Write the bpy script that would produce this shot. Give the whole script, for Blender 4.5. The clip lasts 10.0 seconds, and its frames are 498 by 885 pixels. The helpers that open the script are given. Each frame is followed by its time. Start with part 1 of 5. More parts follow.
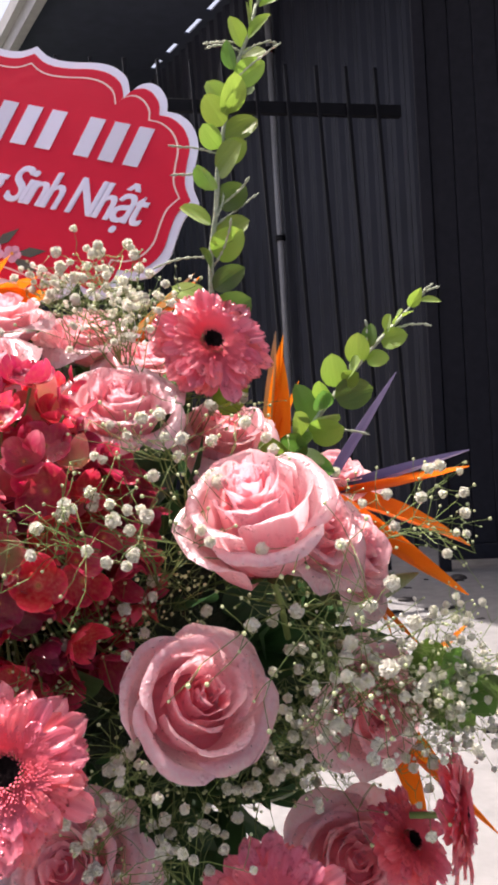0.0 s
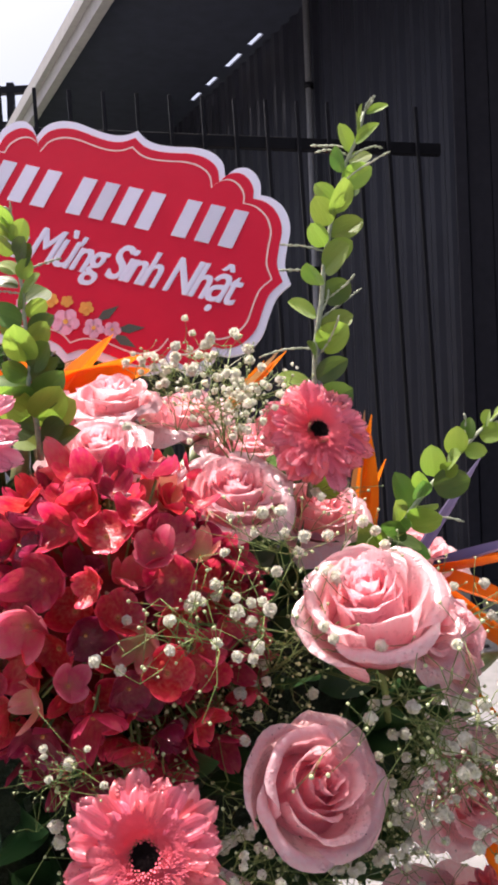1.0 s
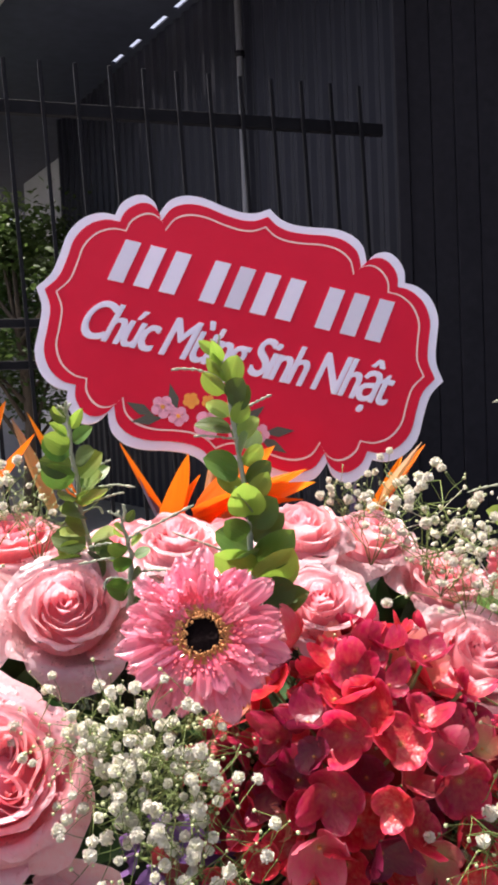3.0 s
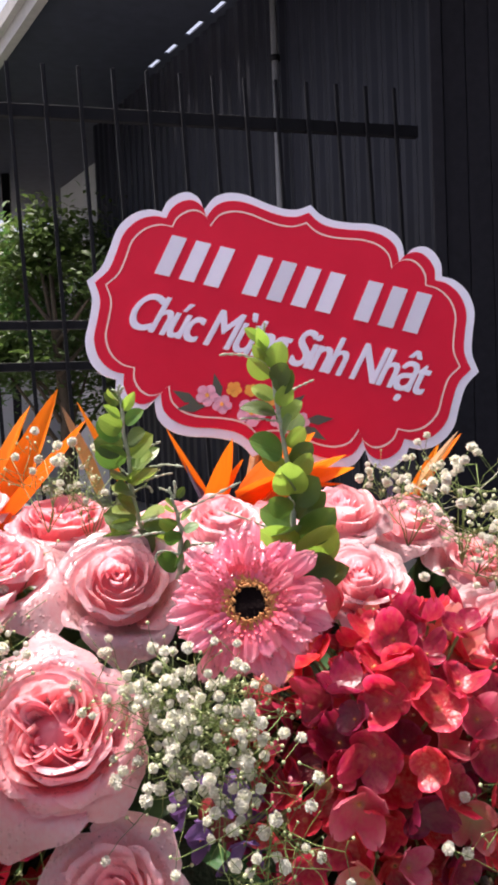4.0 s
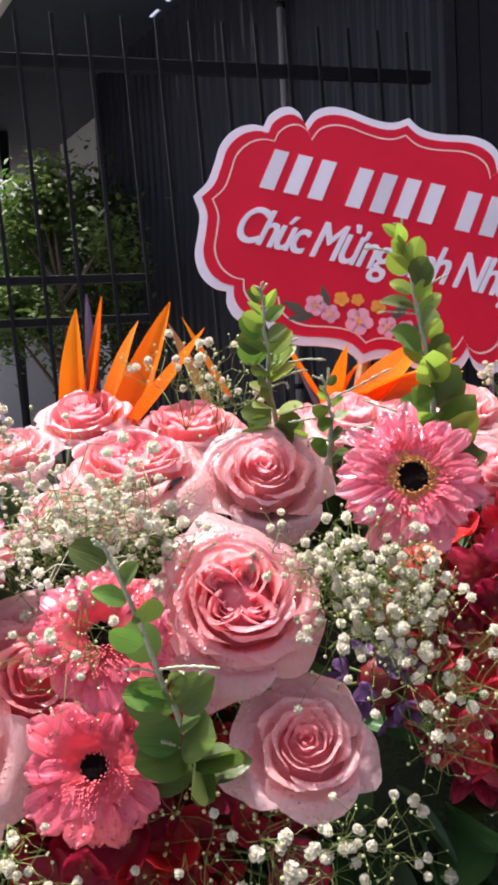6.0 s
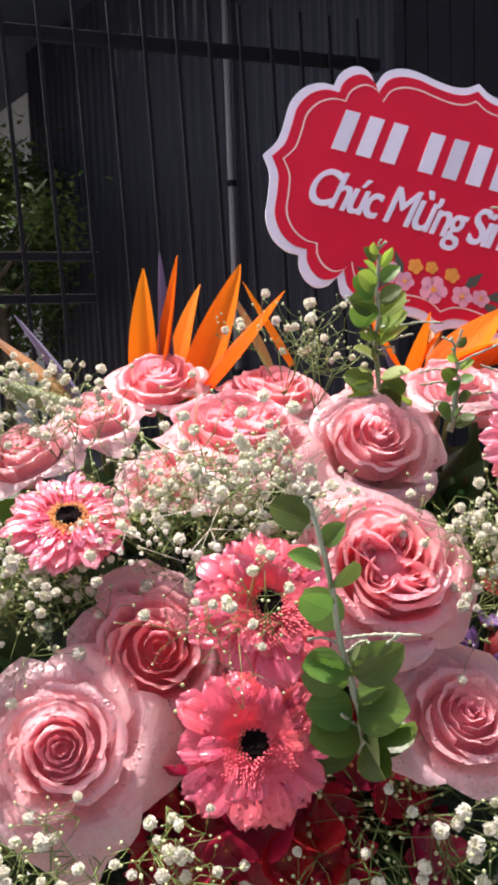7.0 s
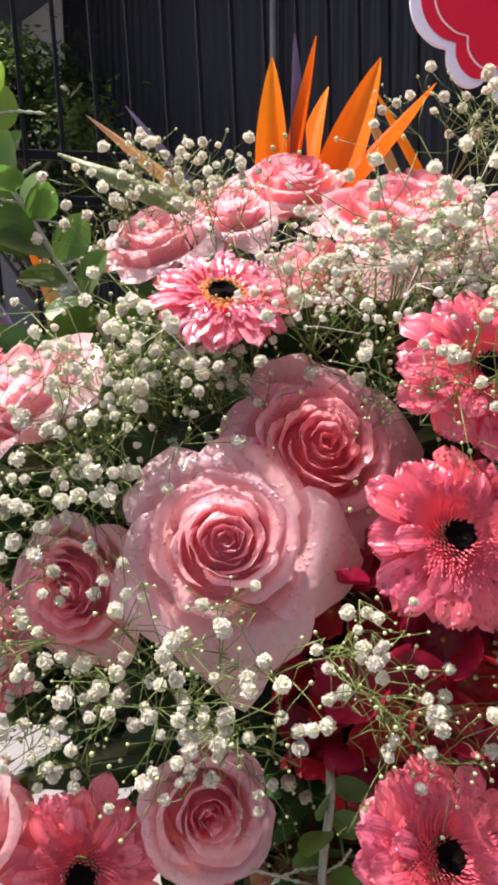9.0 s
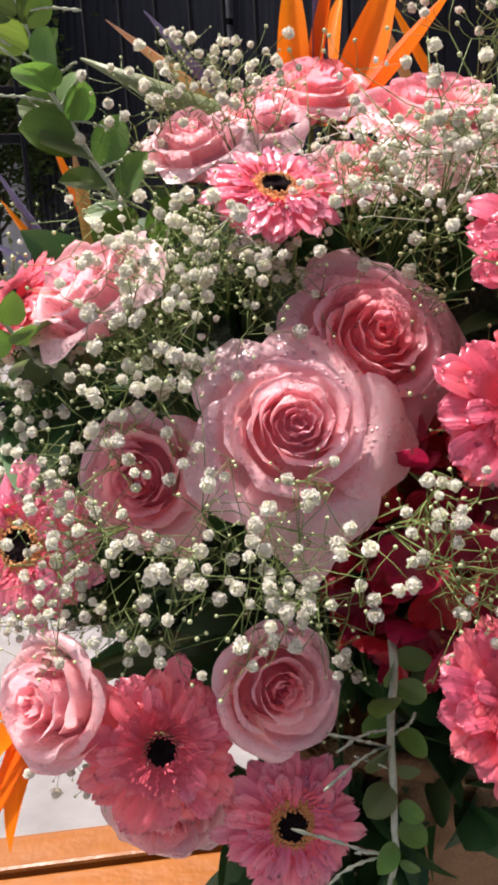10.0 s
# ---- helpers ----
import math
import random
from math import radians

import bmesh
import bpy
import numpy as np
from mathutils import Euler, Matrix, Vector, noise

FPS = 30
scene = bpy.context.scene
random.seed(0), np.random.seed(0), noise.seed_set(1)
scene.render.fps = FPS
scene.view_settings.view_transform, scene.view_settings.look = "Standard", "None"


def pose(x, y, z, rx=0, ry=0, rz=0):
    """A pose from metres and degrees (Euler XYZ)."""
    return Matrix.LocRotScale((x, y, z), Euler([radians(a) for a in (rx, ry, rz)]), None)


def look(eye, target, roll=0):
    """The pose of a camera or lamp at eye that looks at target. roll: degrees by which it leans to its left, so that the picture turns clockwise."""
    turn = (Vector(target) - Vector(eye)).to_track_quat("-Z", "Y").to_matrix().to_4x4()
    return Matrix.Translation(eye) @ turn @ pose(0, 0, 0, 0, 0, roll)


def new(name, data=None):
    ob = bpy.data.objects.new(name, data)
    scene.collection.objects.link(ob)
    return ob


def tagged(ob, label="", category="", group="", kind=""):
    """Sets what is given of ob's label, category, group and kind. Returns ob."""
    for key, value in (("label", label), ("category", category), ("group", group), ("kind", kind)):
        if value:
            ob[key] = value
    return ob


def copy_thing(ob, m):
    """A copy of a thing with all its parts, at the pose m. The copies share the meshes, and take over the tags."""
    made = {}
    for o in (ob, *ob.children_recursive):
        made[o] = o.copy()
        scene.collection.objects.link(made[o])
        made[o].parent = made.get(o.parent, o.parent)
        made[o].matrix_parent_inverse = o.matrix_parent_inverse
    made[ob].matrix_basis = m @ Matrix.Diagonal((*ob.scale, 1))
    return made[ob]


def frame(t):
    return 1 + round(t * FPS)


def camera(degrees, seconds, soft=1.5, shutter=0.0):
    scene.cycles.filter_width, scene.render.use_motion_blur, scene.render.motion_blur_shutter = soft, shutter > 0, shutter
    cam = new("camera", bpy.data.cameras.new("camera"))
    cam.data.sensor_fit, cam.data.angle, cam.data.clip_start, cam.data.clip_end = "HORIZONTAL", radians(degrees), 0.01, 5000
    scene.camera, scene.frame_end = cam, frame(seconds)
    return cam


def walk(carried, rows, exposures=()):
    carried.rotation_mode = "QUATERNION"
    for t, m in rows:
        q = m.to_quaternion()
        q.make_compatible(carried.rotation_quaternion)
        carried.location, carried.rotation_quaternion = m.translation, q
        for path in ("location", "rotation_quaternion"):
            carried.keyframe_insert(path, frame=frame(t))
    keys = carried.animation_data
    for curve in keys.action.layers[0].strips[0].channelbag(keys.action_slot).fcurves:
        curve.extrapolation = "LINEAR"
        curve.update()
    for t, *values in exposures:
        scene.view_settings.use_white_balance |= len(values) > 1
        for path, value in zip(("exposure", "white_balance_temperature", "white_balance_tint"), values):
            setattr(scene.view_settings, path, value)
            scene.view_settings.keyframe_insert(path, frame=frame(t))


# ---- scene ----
import itertools

cam = camera(32.6, 10.0, soft=3.4)
METRES, EYE, TILT, LEAN, TURN = 0.8, 0.9, -2.0, 3.5, 0.0
ROWS = [
    (0.0, 0.0, 0.0, 0.0, 0.0, 0.0, -0.0),
    (0.5, -0.0309, -0.019, 0.0171, 0.79, 1.25, -0.61),
    (1.0, -0.0575, -0.0308, 0.0434, 1.64, 1.61, -1.42),
    (1.5, -0.1057, -0.0221, 0.0943, 1.99, 1.27, -2.1),
    (2.0, -0.1559, -0.0211, 0.1391, 1.28, 0.59, -1.66),
    (2.5, -0.2111, -0.0069, 0.1742, -1.08, -0.37, -1.05),
    (3.0, -0.2775, 0.0204, 0.1699, -4.38, -0.77, -0.88),
    (3.2, -0.3029, 0.028, 0.1624, -5.55, -0.68, -0.92),
    (4.5, -0.2793, -0.0364, 0.1545, -0.55, -0.54, -1.27),
    (5.0, -0.3509, -0.0463, 0.14, -1.86, -0.29, -0.74),
    (5.2, -0.3684, -0.0465, 0.1245, -1.56, 0.02, -0.10),
    (6.3, -0.4127, -0.0076, 0.0987, -3.09, -3.95, -0.41),
    (6.5, -0.4556, 0.0072, 0.0897, -5.18, -3.69, -0.77),
    (7.0, -0.518, 0.0071, 0.0876, -7.23, -4.05, -1.18),
    (7.5, -0.5714, 0.0033, 0.0843, -8.31, -3.91, -1.68),
    (8.0, -0.6133, 0.0173, 0.064, -8.32, -4.14, -1.94),
    (8.5, -0.5985, 0.0553, 0.0297, -6.36, -5.76, -3.09),
    (9.0, -0.5907, 0.0778, -0.0056, -5.44, -8.96, -2.71),
    (9.5, -0.6174, 0.0696, -0.028, -8.14, -11.52, -1.55),
    (10.0, -0.6456, 0.066, -0.0342, -8.46, -12.5, -1.59),
]
EXPOSURES = [(0.0, 1.04, 6430, 18), (4.5, 0.96, 6430, 18), (7.5, 0.88, 6430, 18), (9.0, 0.80, 6430, 18), (10.0, 0.68, 6430, 18)]
walk(cam, [(t, pose(0, 0, EYE, TILT, LEAN, TURN) @ pose(METRES * x, METRES * y, METRES * z, 90 + pitch, roll, yaw)) for t, x, y, z, yaw, pitch, roll in ROWS], exposures=EXPOSURES)

# ---- world and sun ----
SUN = Vector((-0.26, 0.23, 0.93)).normalized()
world = bpy.data.worlds.new("sky")
scene.world = world
world.use_nodes = True
wn, wl = world.node_tree.nodes, world.node_tree.links
sky = wn.new("ShaderNodeTexSky")
sky.sky_type = "NISHITA"
sky.sun_disc = False
sky.sun_elevation = math.asin(SUN.z)
sky.sun_rotation = math.atan2(SUN.x, SUN.y)
sky.dust_density = 8.0
wl.new(sky.outputs[0], wn["Background"].inputs[0])
wn["Background"].inputs[1].default_value = 0.11
sun = new("sun", bpy.data.lights.new("sun", "SUN"))
sun.data.energy, sun.data.angle, sun.data.color = 4.5, radians(0.6), (1.0, 0.94, 0.85)
sun.matrix_world = look(SUN * 30, (0, 0, 0))


# ---- materials ----
def mat(name, rough=0.5, metal=0.0, spec=0.5):
    m = bpy.data.materials.new(name)
    m.use_nodes = True
    b = m.node_tree.nodes["Principled BSDF"]
    b.inputs["Roughness"].default_value = rough
    b.inputs["Metallic"].default_value = metal
    b.inputs["Specular IOR Level"].default_value = spec
    return m, m.node_tree.nodes, m.node_tree.links, b


def node(nodes, links, kind, ins=None, operation=None):
    n = nodes.new(kind)
    if operation:
        n.operation = operation
    for k, v in (ins or {}).items():
        if isinstance(v, bpy.types.NodeSocket):
            links.new(v, n.inputs[k])
        else:
            n.inputs[k].default_value = v
    return n


def ramp(nodes, links, fac, stops):
    r = nodes.new("ShaderNodeValToRGB")
    els = r.color_ramp.elements
    while len(els) < len(stops):
        els.new(0.5)
    for e, (p, c) in zip(els, stops):
        e.position, e.color = p, (*c, 1)
    links.new(fac, r.inputs[0])
    return r.outputs[0]


def mixed(nodes, links, fac, a, b, blend="MIX"):
    n = nodes.new("ShaderNodeMix")
    n.data_type, n.blend_type = "RGBA", blend
    for i, v in ((0, fac), (6, a), (7, b)):
        if isinstance(v, bpy.types.NodeSocket):
            links.new(v, n.inputs[i])
        else:
            n.inputs[i].default_value = v if i == 0 else (*v, 1)
    return n.outputs[2]


def surface(name, c1, c2, scale, rough=0.6, bump=0.2, fine=8.0, metal=0.0, spread=0.12, object_space=True, detail=6.0, spec=0.5):
    """Two scales of mottling, a little variation from object to object, and a bump."""
    m, n, l, b = mat(name, rough, metal, spec)
    tc = n.new("ShaderNodeTexCoord")
    co = tc.outputs["Object"] if object_space else node(n, l, "ShaderNodeNewGeometry").outputs["Position"]
    n1 = node(n, l, "ShaderNodeTexNoise", {"Vector": co, "Scale": scale, "Detail": detail})
    n2 = node(n, l, "ShaderNodeTexNoise", {"Vector": co, "Scale": scale * fine, "Detail": 3.0})
    col = mixed(n, l, n1.outputs["Fac"], c1, c2)
    col = mixed(n, l, 0.35, col, ramp(n, l, n2.outputs["Fac"], [(0.3, c1), (0.7, c2)]))
    info = n.new("ShaderNodeObjectInfo")
    hsv = node(n, l, "ShaderNodeHueSaturation", {"Color": col, "Value": node(n, l, "ShaderNodeMapRange", {0: info.outputs["Random"], 3: 1 - spread, 4: 1 + spread}).outputs[0]})
    l.new(hsv.outputs[0], b.inputs["Base Color"])
    bp = node(n, l, "ShaderNodeBump", {"Strength": bump, "Distance": 0.01, "Height": n2.outputs["Fac"]})
    l.new(bp.outputs[0], b.inputs["Normal"])
    return m


def petal_mat(name, stops, axis, glow=0.35, rough=0.42, spread=0.1, streak=40.0, drops=True, hue=0.01, unit=1.0, sheen=0.5, coat=0.45, smear=0.12, down=0.0):
    """A petal: colour runs along its length or with the distance from the flower's axis; light shines through."""
    m, n, l, b = mat(name, rough, 0.0, sheen)
    tc = n.new("ShaderNodeTexCoord")
    sep = node(n, l, "ShaderNodeSeparateXYZ", {0: tc.outputs["Object"]})
    if axis == "R":
        f = node(n, l, "ShaderNodeVectorMath", {0: node(n, l, "ShaderNodeCombineXYZ", {0: sep.outputs[0], 1: sep.outputs[1]}).outputs[0]}, operation="LENGTH").outputs["Value"]
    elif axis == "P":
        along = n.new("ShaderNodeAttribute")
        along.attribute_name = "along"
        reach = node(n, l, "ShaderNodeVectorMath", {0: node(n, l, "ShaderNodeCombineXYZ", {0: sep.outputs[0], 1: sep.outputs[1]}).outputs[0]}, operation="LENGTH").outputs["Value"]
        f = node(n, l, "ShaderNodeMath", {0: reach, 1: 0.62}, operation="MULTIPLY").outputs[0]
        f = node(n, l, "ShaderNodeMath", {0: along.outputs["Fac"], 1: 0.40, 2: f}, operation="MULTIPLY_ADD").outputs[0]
    else:
        f = sep.outputs["XYZ".index(axis)]
    f = node(n, l, "ShaderNodeMath", {0: f, 1: 1.0 / unit}, operation="MULTIPLY").outputs[0]
    nz = node(n, l, "ShaderNodeTexNoise", {"Vector": tc.outputs["Object"], "Scale": 5.0 / unit, "Detail": 4.0})
    f2 = node(n, l, "ShaderNodeMath", {0: f, 1: node(n, l, "ShaderNodeMapRange", {0: nz.outputs["Fac"], 3: -0.12, 4: 0.12}).outputs[0]}).outputs[0]
    col = ramp(n, l, f2, stops)
    stretch = node(n, l, "ShaderNodeMapping", {0: tc.outputs["Object"], 3: (1, 0.06, 0.3) if axis == "Y" else (1, 1, 0.12)})
    st = node(n, l, "ShaderNodeTexNoise", {"Vector": stretch.outputs[0], "Scale": streak / unit, "Detail": 3.0})
    col = mixed(n, l, node(n, l, "ShaderNodeMapRange", {0: st.outputs["Fac"], 1: 0.35, 2: 0.75, 3: 0.0, 4: 0.3}).outputs[0], col, stops[0][1])
    info = n.new("ShaderNodeObjectInfo")
    rnd = info.outputs["Random"]
    hsv = node(n, l, "ShaderNodeHueSaturation", {"Color": col, "Hue": node(n, l, "ShaderNodeMapRange", {0: rnd, 3: 0.5 - hue, 4: 0.5 + hue}).outputs[0],
                                                  "Value": node(n, l, "ShaderNodeMapRange", {0: rnd, 3: 1 - spread, 4: 1 + spread}).outputs[0]})
    l.new(hsv.outputs[0], b.inputs["Base Color"])
    height = st.outputs["Fac"]
    if drops:
        geo = node(n, l, "ShaderNodeNewGeometry").outputs["Position"]
        vo = node(n, l, "ShaderNodeTexVoronoi", {"Vector": geo, "Scale": 380.0, "Randomness": 1.0})
        few = node(n, l, "ShaderNodeTexNoise", {"Vector": geo, "Scale": 60.0})
        bead = node(n, l, "ShaderNodeMath", {0: node(n, l, "ShaderNodeMapRange", {0: vo.outputs["Distance"], 1: 0.0, 2: 0.42, 3: 1.0, 4: 0.0}).outputs[0],
                                            1: node(n, l, "ShaderNodeMapRange", {0: few.outputs["Fac"], 1: 0.46, 2: 0.56}).outputs[0]}, operation="MULTIPLY").outputs[0]
        l.new(node(n, l, "ShaderNodeMapRange", {0: bead, 1: 0.05, 2: 0.3, 3: rough, 4: 0.08}).outputs[0], b.inputs["Roughness"])
        b1 = node(n, l, "ShaderNodeBump", {"Strength": 0.25, "Distance": 0.002, "Height": height})
        bp = node(n, l, "ShaderNodeBump", {"Strength": 0.65, "Distance": 0.0013, "Height": bead, "Normal": b1.outputs[0]})
    else:
        bp = node(n, l, "ShaderNodeBump", {"Strength": 0.3, "Distance": 0.002, "Height": height})
    l.new(bp.outputs[0], b.inputs["Normal"])
    if drops:
        b.inputs["Coat Weight"].default_value = coat
        b.inputs["Coat Roughness"].default_value = smear
        l.new(bp.outputs[0], b.inputs["Coat Normal"])
    b.inputs["Sheen Weight"].default_value = down
    tr = node(n, l, "ShaderNodeBsdfTranslucent", {"Color": hsv.outputs[0], "Normal": bp.outputs[0]})
    mx = node(n, l, "ShaderNodeMixShader", {0: glow, 1: b.outputs[0], 2: tr.outputs[0]})
    l.new(mx.outputs[0], n["Material Output"].inputs[0])
    return m


M = {}
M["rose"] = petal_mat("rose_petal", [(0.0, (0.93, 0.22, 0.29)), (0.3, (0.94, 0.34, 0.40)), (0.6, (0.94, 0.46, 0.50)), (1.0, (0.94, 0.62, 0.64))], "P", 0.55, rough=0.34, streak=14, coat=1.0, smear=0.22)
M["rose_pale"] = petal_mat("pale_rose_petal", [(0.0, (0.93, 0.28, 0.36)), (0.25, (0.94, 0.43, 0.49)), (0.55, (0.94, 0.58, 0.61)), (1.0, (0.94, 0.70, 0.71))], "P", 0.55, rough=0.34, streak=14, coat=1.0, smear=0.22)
M["coral"] = petal_mat("coral_ray", [(0.0, (0.86, 0.11, 0.15)), (0.35, (0.90, 0.12, 0.17)), (0.75, (0.92, 0.20, 0.26)), (1.0, (0.93, 0.31, 0.37))], "Y", 0.46, rough=0.28, streak=30, coat=0.7, smear=0.18)
M["pink"] = petal_mat("pink_ray", [(0.0, (0.86, 0.075, 0.17)), (0.4, (0.93, 0.155, 0.27)), (0.8, (0.93, 0.28, 0.39)), (1.0, (0.93, 0.42, 0.51))], "Y", 0.44, rough=0.24, streak=30, coat=0.9, smear=0.14)
M["hot"] = petal_mat("hot_pink_ray", [(0.0, (0.86, 0.09, 0.14)), (0.5, (0.90, 0.13, 0.20)), (1.0, (0.92, 0.23, 0.31))], "Y", 0.46, rough=0.28, streak=30, coat=0.7, smear=0.18)
# wide value spread and paler edges put lit and shaded petals into the colour
M["red"] = petal_mat("red_hydrangea", [(0.0, (0.58, 0.22, 0.10)), (0.2, (0.46, 0.010, 0.052)), (0.6, (0.38, 0.003, 0.042)), (0.85, (0.48, 0.008, 0.072)), (1.0, (0.68, 0.05, 0.15))], "R", 0.46, rough=0.30, spread=0.55, streak=6, hue=0.012, drops=False)
# pinker florets, coloured lighter to stand for sunlit petals too
M["lit_coral"] = petal_mat("lit_coral_hydrangea", [(0.0, (0.62, 0.36, 0.16)), (0.25, (0.76, 0.15, 0.16)), (0.7, (0.78, 0.065, 0.15)), (1.0, (0.86, 0.22, 0.29))], "R", 0.48, rough=0.32, spread=0.25, streak=6, hue=0.012, drops=False)
M["beige_pink"] = petal_mat("fading_hydrangea", [(0.0, (0.55, 0.46, 0.16)), (0.4, (0.66, 0.33, 0.17)), (0.8, (0.70, 0.16, 0.16)), (1.0, (0.78, 0.28, 0.28))], "R", 0.45, rough=0.35, spread=0.25, streak=6, hue=0.012, drops=False)
# hydrangea red with shade mixed into the colour, for deep-set florets
M["shaded_crimson"] = petal_mat("shaded_crimson_hydrangea", [(0.0, (0.36, 0.06, 0.04)), (0.4, (0.34, 0.004, 0.03)), (1.0, (0.42, 0.010, 0.05))], "R", 0.38, rough=0.45, spread=0.3, streak=6, hue=0.012, drops=False)
M["orange"] = petal_mat("orange_sepal", [(0.0, (0.75, 0.13, 0.01)), (0.5, (0.90, 0.22, 0.008)), (1.0, (0.92, 0.27, 0.01))], "Y", 0.4, rough=0.5, spread=0.06, streak=30, drops=False, sheen=0.15)
M["blue"] = petal_mat("violet_tongue", [(0.0, (0.05, 0.035, 0.12)), (1.0, (0.20, 0.17, 0.28))], "Y", 0.2, rough=0.5, streak=30, drops=False)
M["dry"] = petal_mat("withered_sepal", [(0.0, (0.45, 0.30, 0.10)), (0.6, (0.60, 0.30, 0.10)), (1.0, (0.30, 0.18, 0.12))], "Y", 0.25, rough=0.6, streak=30, drops=False)
M["leaf"] = petal_mat("sprig_leaf", [(0.0, (0.080, 0.145, 0.022)), (0.5, (0.075, 0.155, 0.020)), (1.0, (0.115, 0.21, 0.028))], "Y", 0.42, rough=0.36, spread=0.4, streak=16, hue=0.02, drops=False, down=0.2)
# green of young leaves, also coloured bright for sun through the upper leaves
M["young_lit"] = petal_mat("young_lit_leaf", [(0.0, (0.20, 0.33, 0.035)), (1.0, (0.30, 0.45, 0.065))], "Y", 0.46, rough=0.5, spread=0.3, streak=16, drops=False, down=0.35)
M["silver"] = surface("silvery_stem", (0.24, 0.28, 0.18), (0.46, 0.49, 0.38), 60, 0.85, 0.3)
M["violet"] = petal_mat("violet_floret", [(0.0, (0.12, 0.07, 0.20)), (1.0, (0.18, 0.09, 0.26))], "R", 0.3, rough=0.45, spread=0.3, streak=6, drops=False)
M["dark_leaf"] = petal_mat("dark_leaf", [(0.0, (0.025, 0.07, 0.02)), (1.0, (0.05, 0.12, 0.035))], "Y", 0.2, rough=0.4, spread=0.35, streak=16, drops=False)
M["white"] = petal_mat("white_blossom", [(0.0, (0.66, 0.66, 0.46)), (0.5, (0.78, 0.77, 0.66)), (1.0, (0.83, 0.81, 0.75))], "R", 0.45, rough=0.65, spread=0.1, streak=10, drops=False)
M["bud"] = surface("blossom_bud", (0.32, 0.40, 0.15), (0.60, 0.62, 0.38), 300, 0.6, 0.1)
M["green_stem"] = surface("fine_green_stem", (0.10, 0.16, 0.035), (0.22, 0.28, 0.08), 80, 0.6, 0.1)
M["spathe"] = surface("green_spathe", (0.09, 0.13, 0.04), (0.20, 0.22, 0.10), 20, 0.5, 0.2)
M["disc"] = surface("dark_flower_disc", (0.006, 0.004, 0.005), (0.025, 0.012, 0.012), 60, 0.95, 0.5, spec=0.1)
M["pollen"] = surface("orange_pollen_floret", (0.52, 0.17, 0.05), (0.74, 0.38, 0.13), 60, 0.7, 0.3)
M["inner"] = surface("pink_inner_floret", (0.74, 0.06, 0.11), (0.84, 0.16, 0.20), 60, 0.6, 0.3)
M["foam"] = surface("dark_wet_foam", (0.012, 0.022, 0.010), (0.03, 0.045, 0.02), 40, 0.9, 0.6)
M["wicker"] = surface("woven_wicker", (0.20, 0.10, 0.04), (0.36, 0.21, 0.10), 60, 0.6, 0.4)
M["wood"] = surface("varnished_pine", (0.20, 0.062, 0.006), (0.30, 0.105, 0.014), 6, 0.4, 0.15, 10)
M["white_board"] = surface("white_foam_board", (0.68, 0.68, 0.80), (0.73, 0.73, 0.84), 30, 0.45, 0.03)
M["red_print"] = surface("red_printed_vinyl", (0.66, 0.009, 0.036), (0.72, 0.014, 0.046), 8, 0.4, 0.02, spec=0.2)
M["letters"] = surface("white_lettering", (0.68, 0.67, 0.80), (0.72, 0.71, 0.83), 30, 0.45, 0.02)
M["cream_line"] = surface("cream_line", (0.80, 0.55, 0.50), (0.82, 0.62, 0.56), 30, 0.45, 0.02)
M["print_pink"] = surface("printed_pink", (0.70, 0.25, 0.38), (0.85, 0.50, 0.60), 120, 0.4, 0.02)
M["print_orange"] = surface("printed_orange", (0.75, 0.25, 0.03), (0.85, 0.45, 0.06), 120, 0.4, 0.02)
M["print_green"] = surface("printed_green", (0.06, 0.06, 0.05), (0.10, 0.10, 0.05), 120, 0.4, 0.02)
M["concrete"] = surface("sunlit_concrete", (0.125, 0.122, 0.122), (0.25, 0.242, 0.238), 1.2, 0.85, 0.3, 14, object_space=False)
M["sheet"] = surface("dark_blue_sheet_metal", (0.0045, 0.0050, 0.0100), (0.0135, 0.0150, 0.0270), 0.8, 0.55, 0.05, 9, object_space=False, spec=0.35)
M["soffit"] = surface("dark_soffit", (0.022, 0.027, 0.044), (0.050, 0.058, 0.086), 0.9, 0.75, 0.05, 9, object_space=False, spec=0.3)
M["fascia"] = surface("weathered_fascia", (0.30, 0.29, 0.28), (0.45, 0.44, 0.42), 2.0, 0.6, 0.1, object_space=False)
M["iron"] = surface("black_painted_iron", (0.004, 0.004, 0.006), (0.009, 0.009, 0.012), 6, 0.6, 0.1, object_space=False, spec=0.2)
M["pipe"] = surface("grey_downpipe", (0.16, 0.16, 0.17), (0.25, 0.25, 0.26), 3, 0.45, 0.05, object_space=False)
M["plaster"] = surface("pale_plaster", (0.42, 0.43, 0.46), (0.54, 0.54, 0.57), 1.5, 0.8, 0.1, object_space=False)
M["bush"] = petal_mat("bush_leaf", [(0.0, (0.09, 0.17, 0.04)), (1.0, (0.14, 0.24, 0.06))], "Y", 0.4, rough=0.5, spread=0.4, streak=16, drops=False, hue=0.03)
M["gate"] = surface("matt_black_sheet", (0.008, 0.008, 0.012), (0.022, 0.022, 0.029), 3, 0.75, 0.1, object_space=False, spec=0.2)
M["water"], _n, _l, _b = mat("water", 0.02)
_mix = node(_n, _l, "ShaderNodeMixShader", {0: node(_n, _l, "ShaderNodeFresnel", {0: 1.6}).outputs[0], 1: node(_n, _l, "ShaderNodeBsdfTransparent").outputs[0], 2: node(_n, _l, "ShaderNodeBsdfGlossy", {"Roughness": 0.08}).outputs[0]})
_l.new(_mix.outputs[0], _n["Material Output"].inputs[0])
